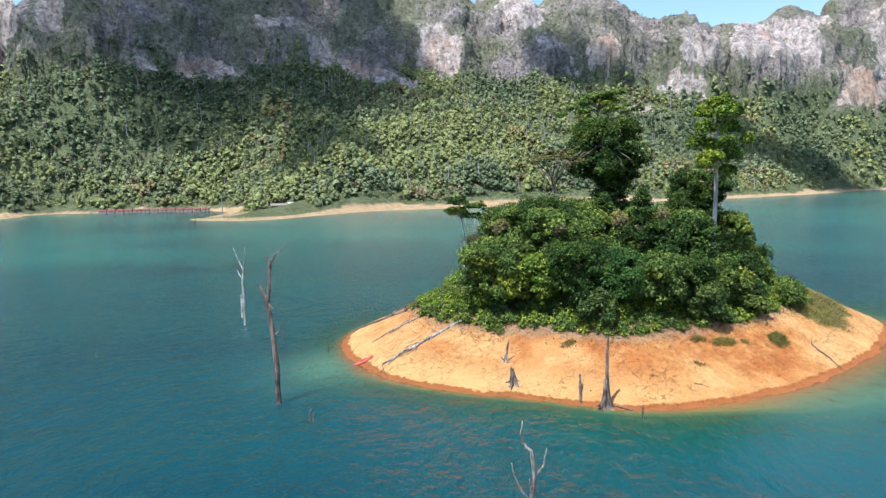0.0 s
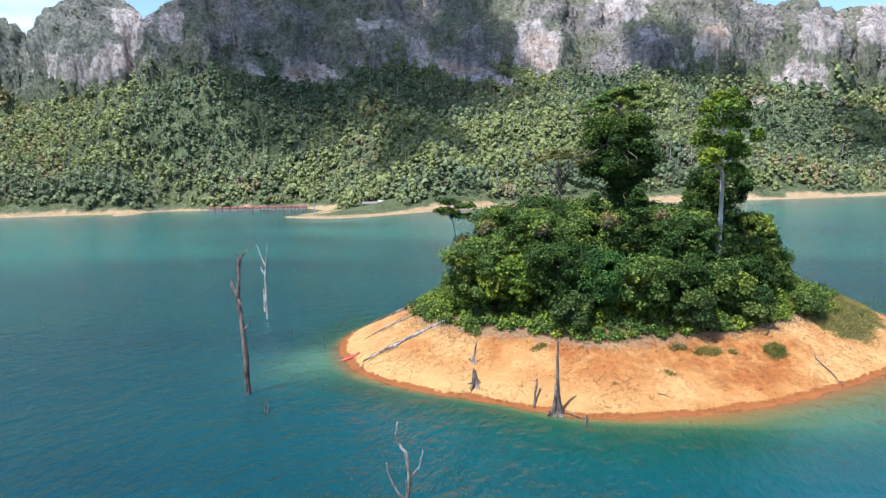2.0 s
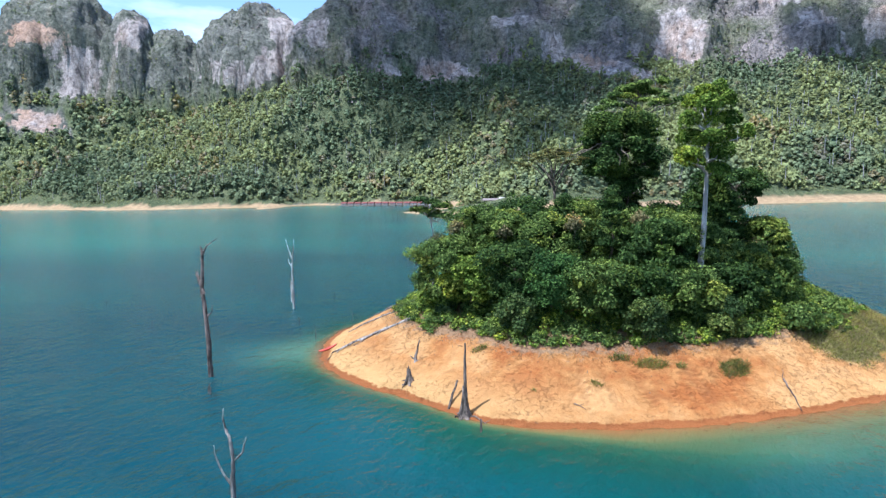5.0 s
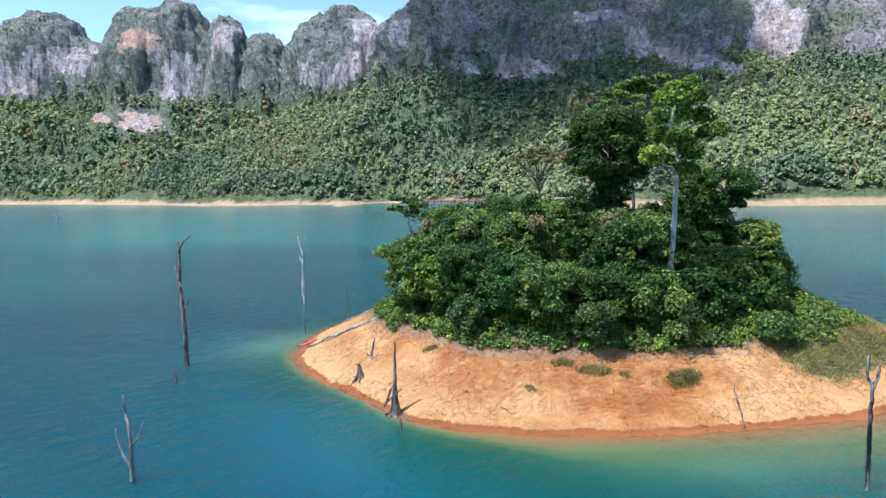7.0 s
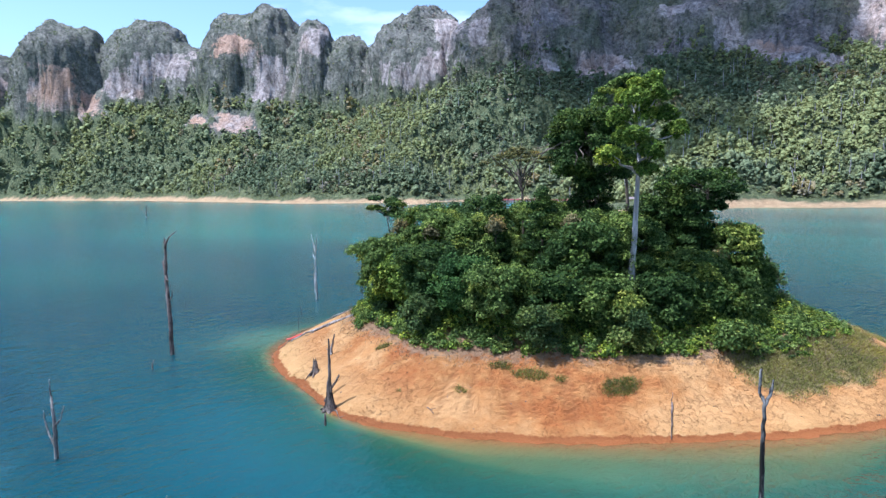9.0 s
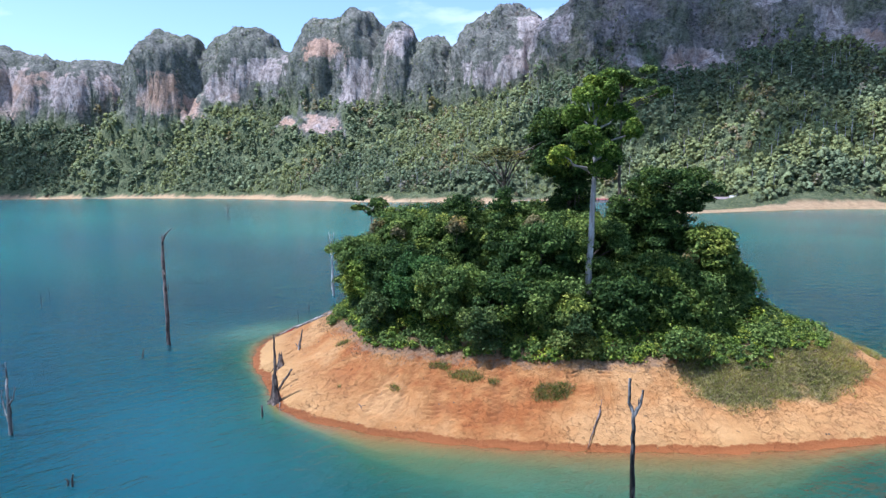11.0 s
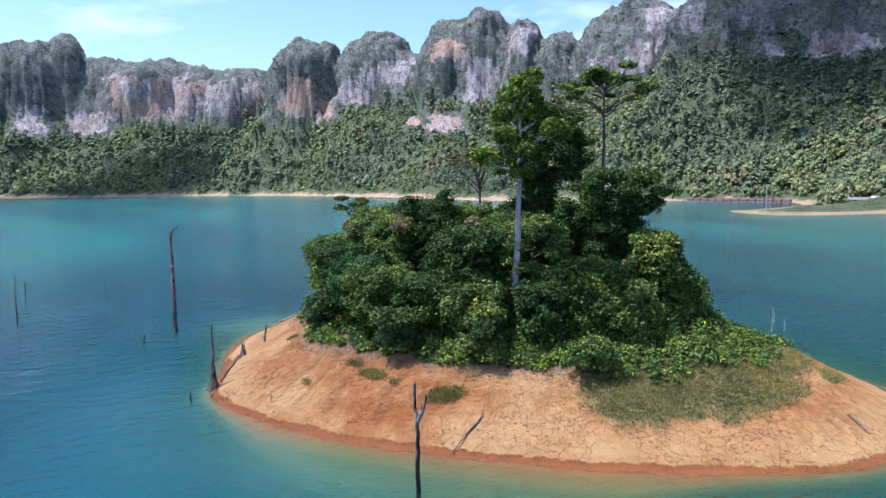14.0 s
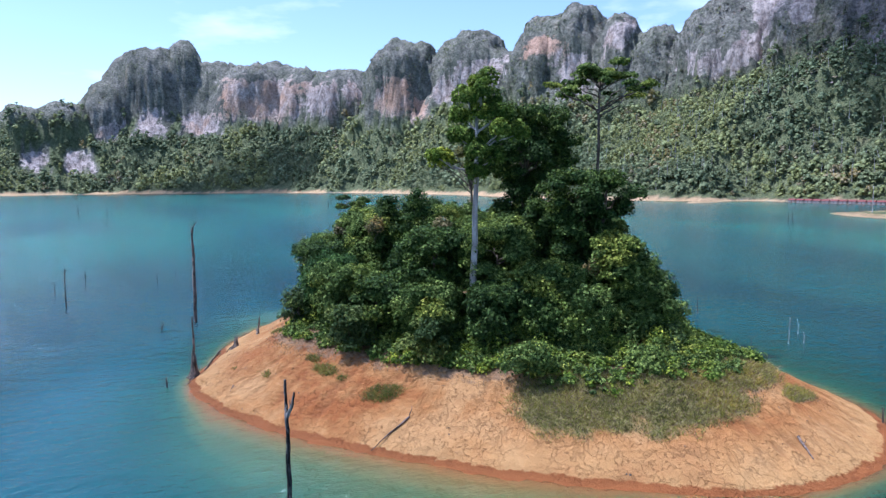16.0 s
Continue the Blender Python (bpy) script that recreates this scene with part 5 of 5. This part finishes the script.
leafless("drowned_tree", -41.0, 40.7, "thin dead tree with side twigs standing in the lake", [([(0, 0, -2), (0.1, 0, 3), (-0.1, 0.1, 8.2)], 0.14, 0.04), ([(0, 0, 1.2), (0.6, 1.6, 1.8)], 0.07, 0.03), ([(0, 0, 4.8), (-0.2, -0.9, 6.0)], 0.05, 0.02), ([(0, 0, 3.4), (0.5, 0.7, 4.4)], 0.05, 0.02), ([(0, 0.05, 6.0), (-0.5, 0.3, 6.9)], 0.04, 0.02), ([(0, 0.05, 6.6), (0.3, 0.6, 7.6)], 0.035, 0.015), ([(0, 0, 2.2), (-0.6, -0.5, 2.9)], 0.05, 0.02)], BARK_DARK, z=0.0)
leafless("drowned_tree", -368.0, 219.0, "far bleached branching dead tree in the lake", [([(0, 0, -2), (0.2, 0, 4), (0, 0, 8.4)], 0.4, 0.1), ([(0.1, 0, 2.5), (-2.6, -1.5, 5.5), (-3.4, -2, 7.4)], 0.25, 0.08), ([(0.1, 0, 3), (2.2, 1.2, 6.0)], 0.22, 0.08)], BARK_GREY, z=0.0)
STAKES = [(-16.0, 57.5, 1.1), (-15.6, 57.3, 0.8), (-73.0, 88.3, 1.6), (-51.5, 80.4, 0.8), (-20.5, 82.4, 2.3), (-28.5, 88.9, 1.6), (-22.6, 95.0, 1.7), (-37.0, 110.0, 1.6), (19.5, 41.7, 1.0), (19.1, 41.5, 0.6), (-66.0, 54.8, 3.0), (-78.0, 58.3, 1.7), (-100.0, 72.8, 1.5), (-59.0, 36.0, 2.1), (-65.0, 40.8, 4.2)]
STAKES_2 = [(6.2, 140.3, 2.9), (27.2, 137.0, 3.7), (27.7, 139.2, 1.5), (23.4, 143.0, 2.2), (25.5, 132.2, 0.8), (52.4, 120.5, 1.5), (61.0, 124.4, 1.9), (-25.4, 161.7, 0.9), (-165.0, 350.0, 4.0), (-161.0, 348.0, 4.4), (-417.0, -8.0, 7.0), (-421.0, 9.0, 6.0), (-484.0, 175.0, 6.0), (-646.0, 60.0, 6.0)]
for k, (x, y, h) in enumerate(STAKES + STAKES_2):
    own = np.random.default_rng(500 + k)
    far = math.hypot(x, y - 30) > 250
    base_r = 0.3 if far else 0.09 + 0.03 * own.random()
    leafless("drowned_stake", x, y, "broken dead stump standing out of the lake", [([(0, 0, -2), (own.normal() * 0.05, own.normal() * 0.05, h * 0.6), (own.normal() * 0.12 * h ** 0.5, own.normal() * 0.1, h)], base_r, base_r * 0.4)], BARK_WHITE if 8 < k - 7 < 12 else BARK_DARK, "drowned stakes in the lake", "dead stump", 0.0, 7)

# ---- stumps, logs and a boat on the bank ----
def flared_stump(name, x, y, label, high, wide, mat, spike=0.0, lean=(0.0, 0.0), roots=7, sink=0.3, group=""):
    """A stump with fluted, flaring roots; spike: a thin broken shaft on top."""
    z = ground_at(x, y) - sink
    ob = thing(name, x, y, z, label, "stump", group)
    a = np.linspace(0, 2 * np.pi, 20, endpoint=False)
    hs, rs = np.array([0, 0.3, 0.8, 1.5, 2.2]) / 2.2 * high, np.array([1.0, 0.72, 0.5, 0.36, 0.26]) * wide
    rr = np.random.default_rng(int(abs(x * 7)))
    jag = rr.random(20) * 0.35 * high
    v = []
    for k, (h, q) in enumerate(zip(hs, rs)):
        flute = 1 + (0.34 - 0.05 * k) * np.cos(a * roots / 1.0 + 0.6 * np.sin(a * 2)) * (1 - k / 6)
        v.append(np.c_[q * flute * np.cos(a) + lean[0] * h, q * flute * np.sin(a) + lean[1] * h, h + (jag if k == 4 else 0 * a)])
    i = np.arange(100).reshape(5, 20)
    j = np.roll(i, -1, 1)
    f = np.stack([i[:-1], j[:-1], j[1:], i[1:]], -1).reshape(-1, 4)
    vv = np.vstack(v + [np.array([[lean[0] * high, lean[1] * high, high * 0.75]])])
    f = np.vstack([f, np.stack([i[4], j[4], np.full(20, 100), np.full(20, 100)], -1)])
    part("base", solid("base", [(vv, f)], mat), ob)
    for k in range(roots):
        b = 2 * np.pi * (k + 0.3 * rr.random()) / roots
        q = wide * rr.uniform(1.1, 1.9)
        line = [(0.5 * wide * math.cos(b), 0.5 * wide * math.sin(b), 0.45), (wide * math.cos(b), wide * math.sin(b), 0.25 + 0.1 * rr.random())]
        ex, ey = q * math.cos(b), q * math.sin(b)
        line.append((ex, ey, ground_at(x + ex, y + ey) - z + 0.02))
        part("root", solid("root", [tube(line, [0.14 * wide, 0.09 * wide, 0.03 * wide], 6, 0.1, k)], mat), ob)
    if spike:
        part("shaft", solid("shaft", [tube(bent((0, 0, high * 0.6), (lean[0] * spike + 0.1, lean[1] * spike, spike), 9, 0.015, 4), np.linspace(0.24 * wide, 0.09 * wide, 9), 8, 0.15, 6)], mat), ob)
    return ob


flared_stump("spiked_stump", 12.5, 61.8, "grey weathered stump with flared roots and tall broken shaft", 2.6, 0.88, BARK_DARK, 7.4, (0.0, 0.0))
flared_stump("root_stump", 3.6, 67.0, "weathered stump with splayed roots on the clay", 1.5, 0.75, BARK_DARK, lean=(-0.1, 0.05), roots=6)
leafless("broken_limb", 2.7, 69.9, "bleached forked broken limb standing on the clay", [([(0, 0, -0.2), (0.15, 0.1, 1.0), (0.45, 0.3, 2.5)], 0.2, 0.06), ([(0.05, 0, 0.2), (-0.5, -0.2, 0.7)], 0.1, 0.04), ([(0.05, 0, 0.1), (0.6, -0.3, 0.3)], 0.08, 0.03)], BARK_GREY, category="driftwood")
leafless("leaning_post", 10.2, 62.9, "weathered broken post leaning on the bank", [([(0, -0.2, -0.4), (0.0, 1.0, 1.2), (0.1, 2.0, 2.4)], 0.14, 0.1)], BARK_DARK, category="driftwood")
leafless("waterline_stub", 15.4, 58.9, "short dark stub in the shallows", [([(0, 0, -1.5), (0, 0, 1.2)], 0.13, 0.08)], BARK_DARK, category="dead stump", z=0.0)


def laid_log(name, a, b, thick, label, mat, twigs=(), lift=0.12):
    """A log lying on the bank from a to b (x, y); twigs: (share along, dx, dy, dz, thickness)."""
    t = np.linspace(0, 1, 9)
    xs, ys = a[0] + (b[0] - a[0]) * t, a[1] + (b[1] - a[1]) * t
    zs = np.array([ground_at(x, y) for x, y in zip(xs, ys)])
    zs = np.maximum(zs, np.interp(t, [0, 0.33, 0.66, 1], zs[[0, 3, 5, 8]])) + lift
    ob = thing(name, xs[0], ys[0], zs[0], label, "driftwood")
    line = np.c_[xs - xs[0], ys - ys[0], zs - zs[0]] + (np.random.default_rng(int(abs(a[0] * 9))).random((9, 3)) - 0.5) * 0.16 * min(1, thick / 0.2)
    part("trunk", solid("trunk", [tube(line, np.linspace(thick, thick * 0.3, 9), 8, 0.14, 3)], mat), ob)
    for k, (u, dx, dy, dz, w) in enumerate(twigs):
        p = np.array([np.interp(u, t, line[:, i]) for i in range(3)])
        gz = ground_at(xs[0] + p[0] + dx, ys[0] + p[1] + dy) - zs[0] + 0.06
        part("branch", solid("branch", [tube(bent(p, (p[0] + dx, p[1] + dy, max(gz, p[2] + dz) if dz > 0.5 else gz + 0.5 * dz), 5, 0.08, k), np.linspace(w, w * 0.3, 5), 6, 0.1, k)], mat), ob)
    return ob


laid_log("driftwood_log", (-1.8, 79.2), (-11.8, 74.4), 0.26, "long bleached grey log with branches lying on the clay", BARK_GREY, [(0.3, -3.2, -2.4, 0.1, 0.12), (0.4, -3.8, -0.6, 0.2, 0.1), (0.5, -2.2, -1.9, 0.1, 0.09), (0.6, -2.0, -1.6, 0.3, 0.07), (0.8, -1.6, 0.4, 0.3, 0.06), (0.85, -1.9, -1.8, 0.0, 0.06)])
laid_log("driftwood_log", (-6.8, 85.1), (-14.5, 81.9), 0.15, "thin grey forked branch lying on the clay", BARK_GREY, [(0.35, -2.4, 0.4, 0.2, 0.07), (0.6, -1.8, -0.9, 0.1, 0.05)])
laid_log("driftwood_log", (-10.9, 89.5), (-19.6, 94.0), 0.24, "dark log with an upturned root plate lying on the clay", BARK_DARK, [(0.03, 0.8, 0.4, 0.9, 0.13), (0.03, 0.3, -0.7, 0.8, 0.12), (0.03, -0.3, 0.8, 0.7, 0.1), (0.05, 0.5, 0.9, 0.3, 0.1)])
laid_log("driftwood_log", (-9.5, 96.0), (-14.6, 93.2), 0.2, "dark broken log at the edge of the grass", BARK_DARK, [(0.08, 0.2, 0.2, 1.0, 0.16), (0.1, -0.3, 0.3, 0.7, 0.1)])
laid_log("driftwood_stick", (39.7, 79.2), (41.3, 75.3), 0.1, "brown stick lying down the bank", BARK_RED, [(0.0, -0.1, 0.3, 0.9, 0.05)])
laid_log("driftwood_stick", (55.6, 106.4), (57.8, 105.6), 0.12, "brown stick lying by the waterline", BARK_RED, [(0.4, -0.4, 0.6, 0.2, 0.05)])
laid_log("driftwood_stick", (22.0, 65.6), (23.3, 65.2), 0.05, "thin dark twig on the clay", BARK_DARK, [(0.5, 0.3, 0.4, 0.2, 0.03)])
laid_log("driftwood_stick", (-12.0, 74.6), (-11.0, 71.8), 0.06, "thin dark branch on the clay", BARK_DARK)
laid_log("driftwood_stick", (13.4, 61.8), (15.6, 60.6), 0.07, "thin root trailing along the waterline", BARK_DARK, [(0.7, 0.3, 0.5, 0.3, 0.04)])


def kayak(x, y, turn):
    """A small sit-in kayak lying on the bank."""
    long, n, m = 2.7, 17, 12
    t = np.linspace(-1, 1, n)
    a = np.linspace(0, 2 * np.pi, m, endpoint=False)
    half = 0.36 * (1 - np.abs(t) ** 2.4) ** 0.75 + 0.012
    rise = 0.18 * np.abs(t) ** 3
    v = []
    for k in range(n):
        up = np.where(np.sin(a) > 0, 0.12, 0.2) * (half[k] / 0.37) ** 0.6
        v.append(np.c_[np.full(m, t[k] * long / 2), half[k] * np.cos(a), 0.22 + rise[k] + up * np.sin(a)])
    i = np.arange(n * m).reshape(n, m)
    j = np.roll(i, -1, 1)
    f = np.stack([i[:-1], j[:-1], j[1:], i[1:]], -1).reshape(-1, 4)
    z = ground_at(x, y)
    ob = thing("kayak", x, y, z, "small red plastic kayak pulled up on the clay", "kayak")
    zx = ground_at(x + math.cos(radians(turn)), y + math.sin(radians(turn))) - ground_at(x - math.cos(radians(turn)), y - math.sin(radians(turn)))
    ob.rotation_euler = (0, -math.atan2(zx, 2), radians(turn))
    part("hull", solid("hull", [(np.vstack(v), f)], RED_PLASTIC), ob)
    ring = [(0.55 * math.cos(q) - 0.05, 0.23 * math.sin(q), 0.35 + 0.02 * math.cos(q)) for q in np.linspace(0, 2 * np.pi, 17)]
    part("rim", solid("rim", [tube(ring, np.full(17, 0.025), 6)], RED_PLASTIC), ob)
    # Flat dark sheet inside the rim paints the shade of the hollow.
    well = np.array([(0.5 * math.cos(q) - 0.05, 0.2 * math.sin(q), 0.355) for q in np.linspace(0, 2 * np.pi, 16, endpoint=False)] + [(-0.05, 0, 0.352)])
    part("cockpit", solid("cockpit", [(well, np.stack([np.arange(16), (np.arange(16) + 1) % 16, np.full(16, 16), np.full(16, 16)], -1))], COCKPIT_SHADE), ob, "flat dark sheet for the shaded cockpit opening")


kayak(-14.7, 77.5, 27.0)


# ---- raft huts and shelters on the far shore ----
def box(x0, y0, z0, x1, y1, z1):
    v = np.array([(x, y, z) for z in (z0, z1) for y in (y0, y1) for x in (x0, x1)], float)
    return v, np.array([(0, 2, 3, 1), (4, 5, 7, 6), (0, 1, 5, 4), (2, 6, 7, 3), (0, 4, 6, 2), (1, 3, 7, 5)])


def gable(w, d, z0, z1, over=0.4):
    x, y = w / 2 + over, d / 2 + over
    v = np.array([(-x, -y, z0), (x, -y, z0), (x, y, z0), (-x, y, z0), (-x, 0, z1), (x, 0, z1), (-x, -y, z0 - 0.15), (x, -y, z0 - 0.15), (x, y, z0 - 0.15), (-x, y, z0 - 0.15)], float)
    return v, np.array([(0, 1, 5, 4), (2, 3, 4, 5), (0, 4, 3, 3), (1, 2, 5, 5), (6, 9, 8, 7), (0, 6, 7, 1), (1, 7, 8, 2), (2, 8, 9, 3), (3, 9, 6, 0)])


def raft_hut(x, y, turn, w=5.2):
    ob = thing("raft_hut", x, y, 0, "floating plank hut with a dull red roof on the lake", "hut", "raft huts along the far shore")
    ob.rotation_euler = (0, 0, radians(turn))
    part("deck", solid("deck", [box(-w / 2 - 0.7, -3.2, 0.12, w / 2 + 0.7, 2.4, 0.4)], PLANK, False), ob)
    part("wall", solid("wall", [box(-w / 2, -1.8, 0.4, w / 2, 2.0, 2.3)], HUT_WALL, False), ob)
    part("roof", solid("roof", [gable(w, 3.8, 2.3, 3.6)], ROOF_RED, False), ob)
    part("door", solid("door", [box(-0.45, -1.86, 0.4, 0.45, -1.8, 2.1)], PLANK, False), ob)
    for sx in (-1, 1):
        part("post", solid("post", [box(sx * w / 2 - 0.06, -3.0, 0.4, sx * w / 2 + 0.06, -2.88, 2.3)], PLANK, False), ob)
    return ob


hut = raft_hut(-326.0, 533.0, 10.0)
for k in range(1, 13):
    u = k / 12
    copy_thing(hut, pose(-326 + 82 * u, 533 + 15 * u, 0, 0, 0, 10))
jetty = thing("jetty", -285.0, 545.0, 0, "long plank walkway floating behind the raft huts", "jetty")
jetty.rotation_euler = (0, 0, radians(10))
part("walkway", solid("walkway", [box(-44, -0.6, 0.2, 46, 0.6, 0.5)], PLANK, False), jetty)


def land_at(x, y):
    return float(land_height(np.array([[x, y]], float))[0][0])


def shelter(x, y, turn):
    """An open shelter on posts with a low dull roof."""
    z = land_at(x, y)
    ob = thing("shelter", x, y, z, "open shelter with a low dull brown roof behind the sand", "shelter")
    ob.rotation_euler = (0, 0, radians(turn))
    for px in (-5.5, 0, 5.5):
        for py in (-2.2, 2.2):
            part("post", solid("post", [box(px - 0.12, py - 0.12, -0.6, px + 0.12, py + 0.12, 2.4)], PLANK, False), ob)
    part("roof", solid("roof", [gable(12.0, 5.4, 2.4, 4.0, 0.8)], ROOF_GREY, False), ob)
    part("floor", solid("floor", [box(-5.8, -2.5, 0.05, 5.8, 2.5, 0.3)], PLANK, False), ob)


def tarpaulin(x, y, turn):
    """A pale sheet slung over a ridge line, sagging between its corners."""
    z = land_at(x, y)
    ob = thing("tarpaulin", x, y, z, "pale tarpaulin slung over poles beside the shelter", "tarpaulin")
    ob.rotation_euler = (0, 0, radians(turn))
    u, v = np.meshgrid(np.linspace(-1, 1, 11), np.linspace(-1, 1, 9))
    up = 2.6 - 1.7 * np.abs(v.ravel()) - 0.25 * (1 - u.ravel() ** 2)
    top = np.c_[u.ravel() * 4.5, v.ravel() * 2.6, up]
    f = grid_faces(11, 9)
    part("sheet", solid("sheet", [(np.vstack([top, top - (0, 0, 0.05)]), np.vstack([f, f[:, ::-1] + len(top)]))], TARP), ob)
    for px in (-4.4, 4.4):
        part("pole", solid("pole", [tube([(px, 0, -0.5), (px, 0, 2.7)], [0.08, 0.07], 6)], PLANK), ob)


shelter(-168.0, 512.0, 12.0)
tarpaulin(-158.0, 516.0, 20.0)
br = np.random.default_rng(55)
for k in range(14):
    u = (k + br.uniform(0.1, 0.9)) / 14
    x, y = -728 + 52 * u, 497 + 16 * u + br.uniform(-2, 4)
    x, y = float(x), float(y)
    lump_v = ROUND[0] * (1 + br.uniform(-0.25, 0.25, (42, 1))) * br.uniform(1.4, 2.9) * (1.3, 1.0, 0.75)
    rock_ = new("boulder", mesh_of("boulder", lump_v, ROUND[1], BOULDER, False))
    rock_.location = (x, y, max(land_at(x, y), 0.0) + 0.3)
    tagged(rock_, "weathered grey limestone boulder on the far shore", "boulder", "grey boulders on the far shore")

leafless("bare_pole_tree", -181.0, 432.0, "tall bare dead trunk on the sand spit", [([(0, 0, -0.5), (0.2, 0, 7), (0, 0, 15)], 0.34, 0.12)], BARK_PALE, z=land_at(-181.0, 432.0))


# ---- passing clouds whose shadows lie across the massif and the shores ----
def cloud(x, y, z, wide, deep, seed, label):
    """A cumulus cloud: a heap of billows with a flat base, thin enough to let some light through."""
    r = np.random.default_rng(seed)
    bm = bmesh.new()
    for k in range(16):
        a, q = 2.4 * k, math.sqrt((k + 0.5) / 16)
        m = Matrix.Translation((wide * q * math.cos(a) * 0.8, deep * q * math.sin(a) * 0.8, r.uniform(0, 25))) @ Matrix.Diagonal((wide * r.uniform(0.25, 0.4), deep * r.uniform(0.28, 0.45), r.uniform(35, 70), 1))
        bmesh.ops.create_icosphere(bm, subdivisions=3, radius=1.0, matrix=m)
    co = np.array([v.co[:] for v in bm.verts])
    push = fbm(co * 0.02, 4, seed) - 0.5
    for v, p in zip(bm.verts, push):
        v.co *= 1 + 0.35 * p
        v.co.z = max(v.co.z, -8 + 6 * p)
    me = bpy.data.meshes.new("cloud")
    bm.to_mesh(me)
    bm.free()
    me.materials.append(CLOUD)
    ob = new("cloud", me)
    ob.location = (x, y, z)
    return tagged(ob, label, "cloud", kind="structure")


CLOUD, cn, cl, cb = material("thin white cloud", 1.0, 0.0)
cb.inputs["Base Color"].default_value = (0.85, 0.86, 0.88, 1)
ct, cx = cn.new("ShaderNodeBsdfTransparent"), cn.new("ShaderNodeMixShader")
cx.inputs["Fac"].default_value = 0.4
cl.new(ct.outputs["BSDF"], cx.inputs[1])
cl.new(cb.outputs["BSDF"], cx.inputs[2])
cl.new(cx.outputs["Shader"], cn["Material Output"].inputs["Surface"])
for x, y, z, wide, deep, seed in ((-306, 800, 140, 212, 178, 5), (-138, 880, 140, 58, 120, 25), (-188, 590, 140, 48, 74, 21), (100, 925, 140, 62, 34, 23), (390, 870, 50, 120, 60, 8), (-1235, 70, 50, 110, 270, 11)):
    up = 1250 - z
    at = Vector((x, y, z)) + sun_way * (up / sun_way.z)
    cloud(at.x, at.y, at.z, wide, deep, seed, "white cumulus cloud drifting high over the mountains")


# ---- twigs and clods on the bare clay ----
def debris():
    r = np.random.default_rng(91)
    n = 520
    x, y = r.uniform(-18, 58, n), r.uniform(61, 118, n)
    z, d, _, _ = isle_height(x, y)
    on = (d > 0.3) & (d < 13) & ((fbm(np.c_[x, y] * 0.2, 2, 93) > 0.47) | (np.abs(d - 1.6) < 0.8))
    pieces = []
    for k in np.where(on)[0]:
        a = r.uniform(0, 2 * np.pi)
        if r.random() < 0.55:
            q = r.uniform(0.15, 0.55)
            ex, ey = x[k] + q * math.cos(a), y[k] + q * math.sin(a)
            pieces.append(tube([(x[k], y[k], z[k] + 0.01), (ex, ey, ground_at(ex, ey) + 0.05 + 0.1 * r.random())], [0.022, 0.01], 4))
        else:
            q = r.uniform(0.03, 0.1)
            pieces.append(tube([(x[k], y[k], z[k] - q * 0.4), (x[k], y[k], z[k] + q * 0.2), (x[k] + q * 0.2, y[k], z[k] + q * 0.6)], [q, q * 1.1, q * 0.5], 5, 0.25, k))
    return solid("debris", pieces, BARK)


tagged(new("bank_debris", debris()), "scattered dark twigs and clods on the clay", "debris", kind="stuff")
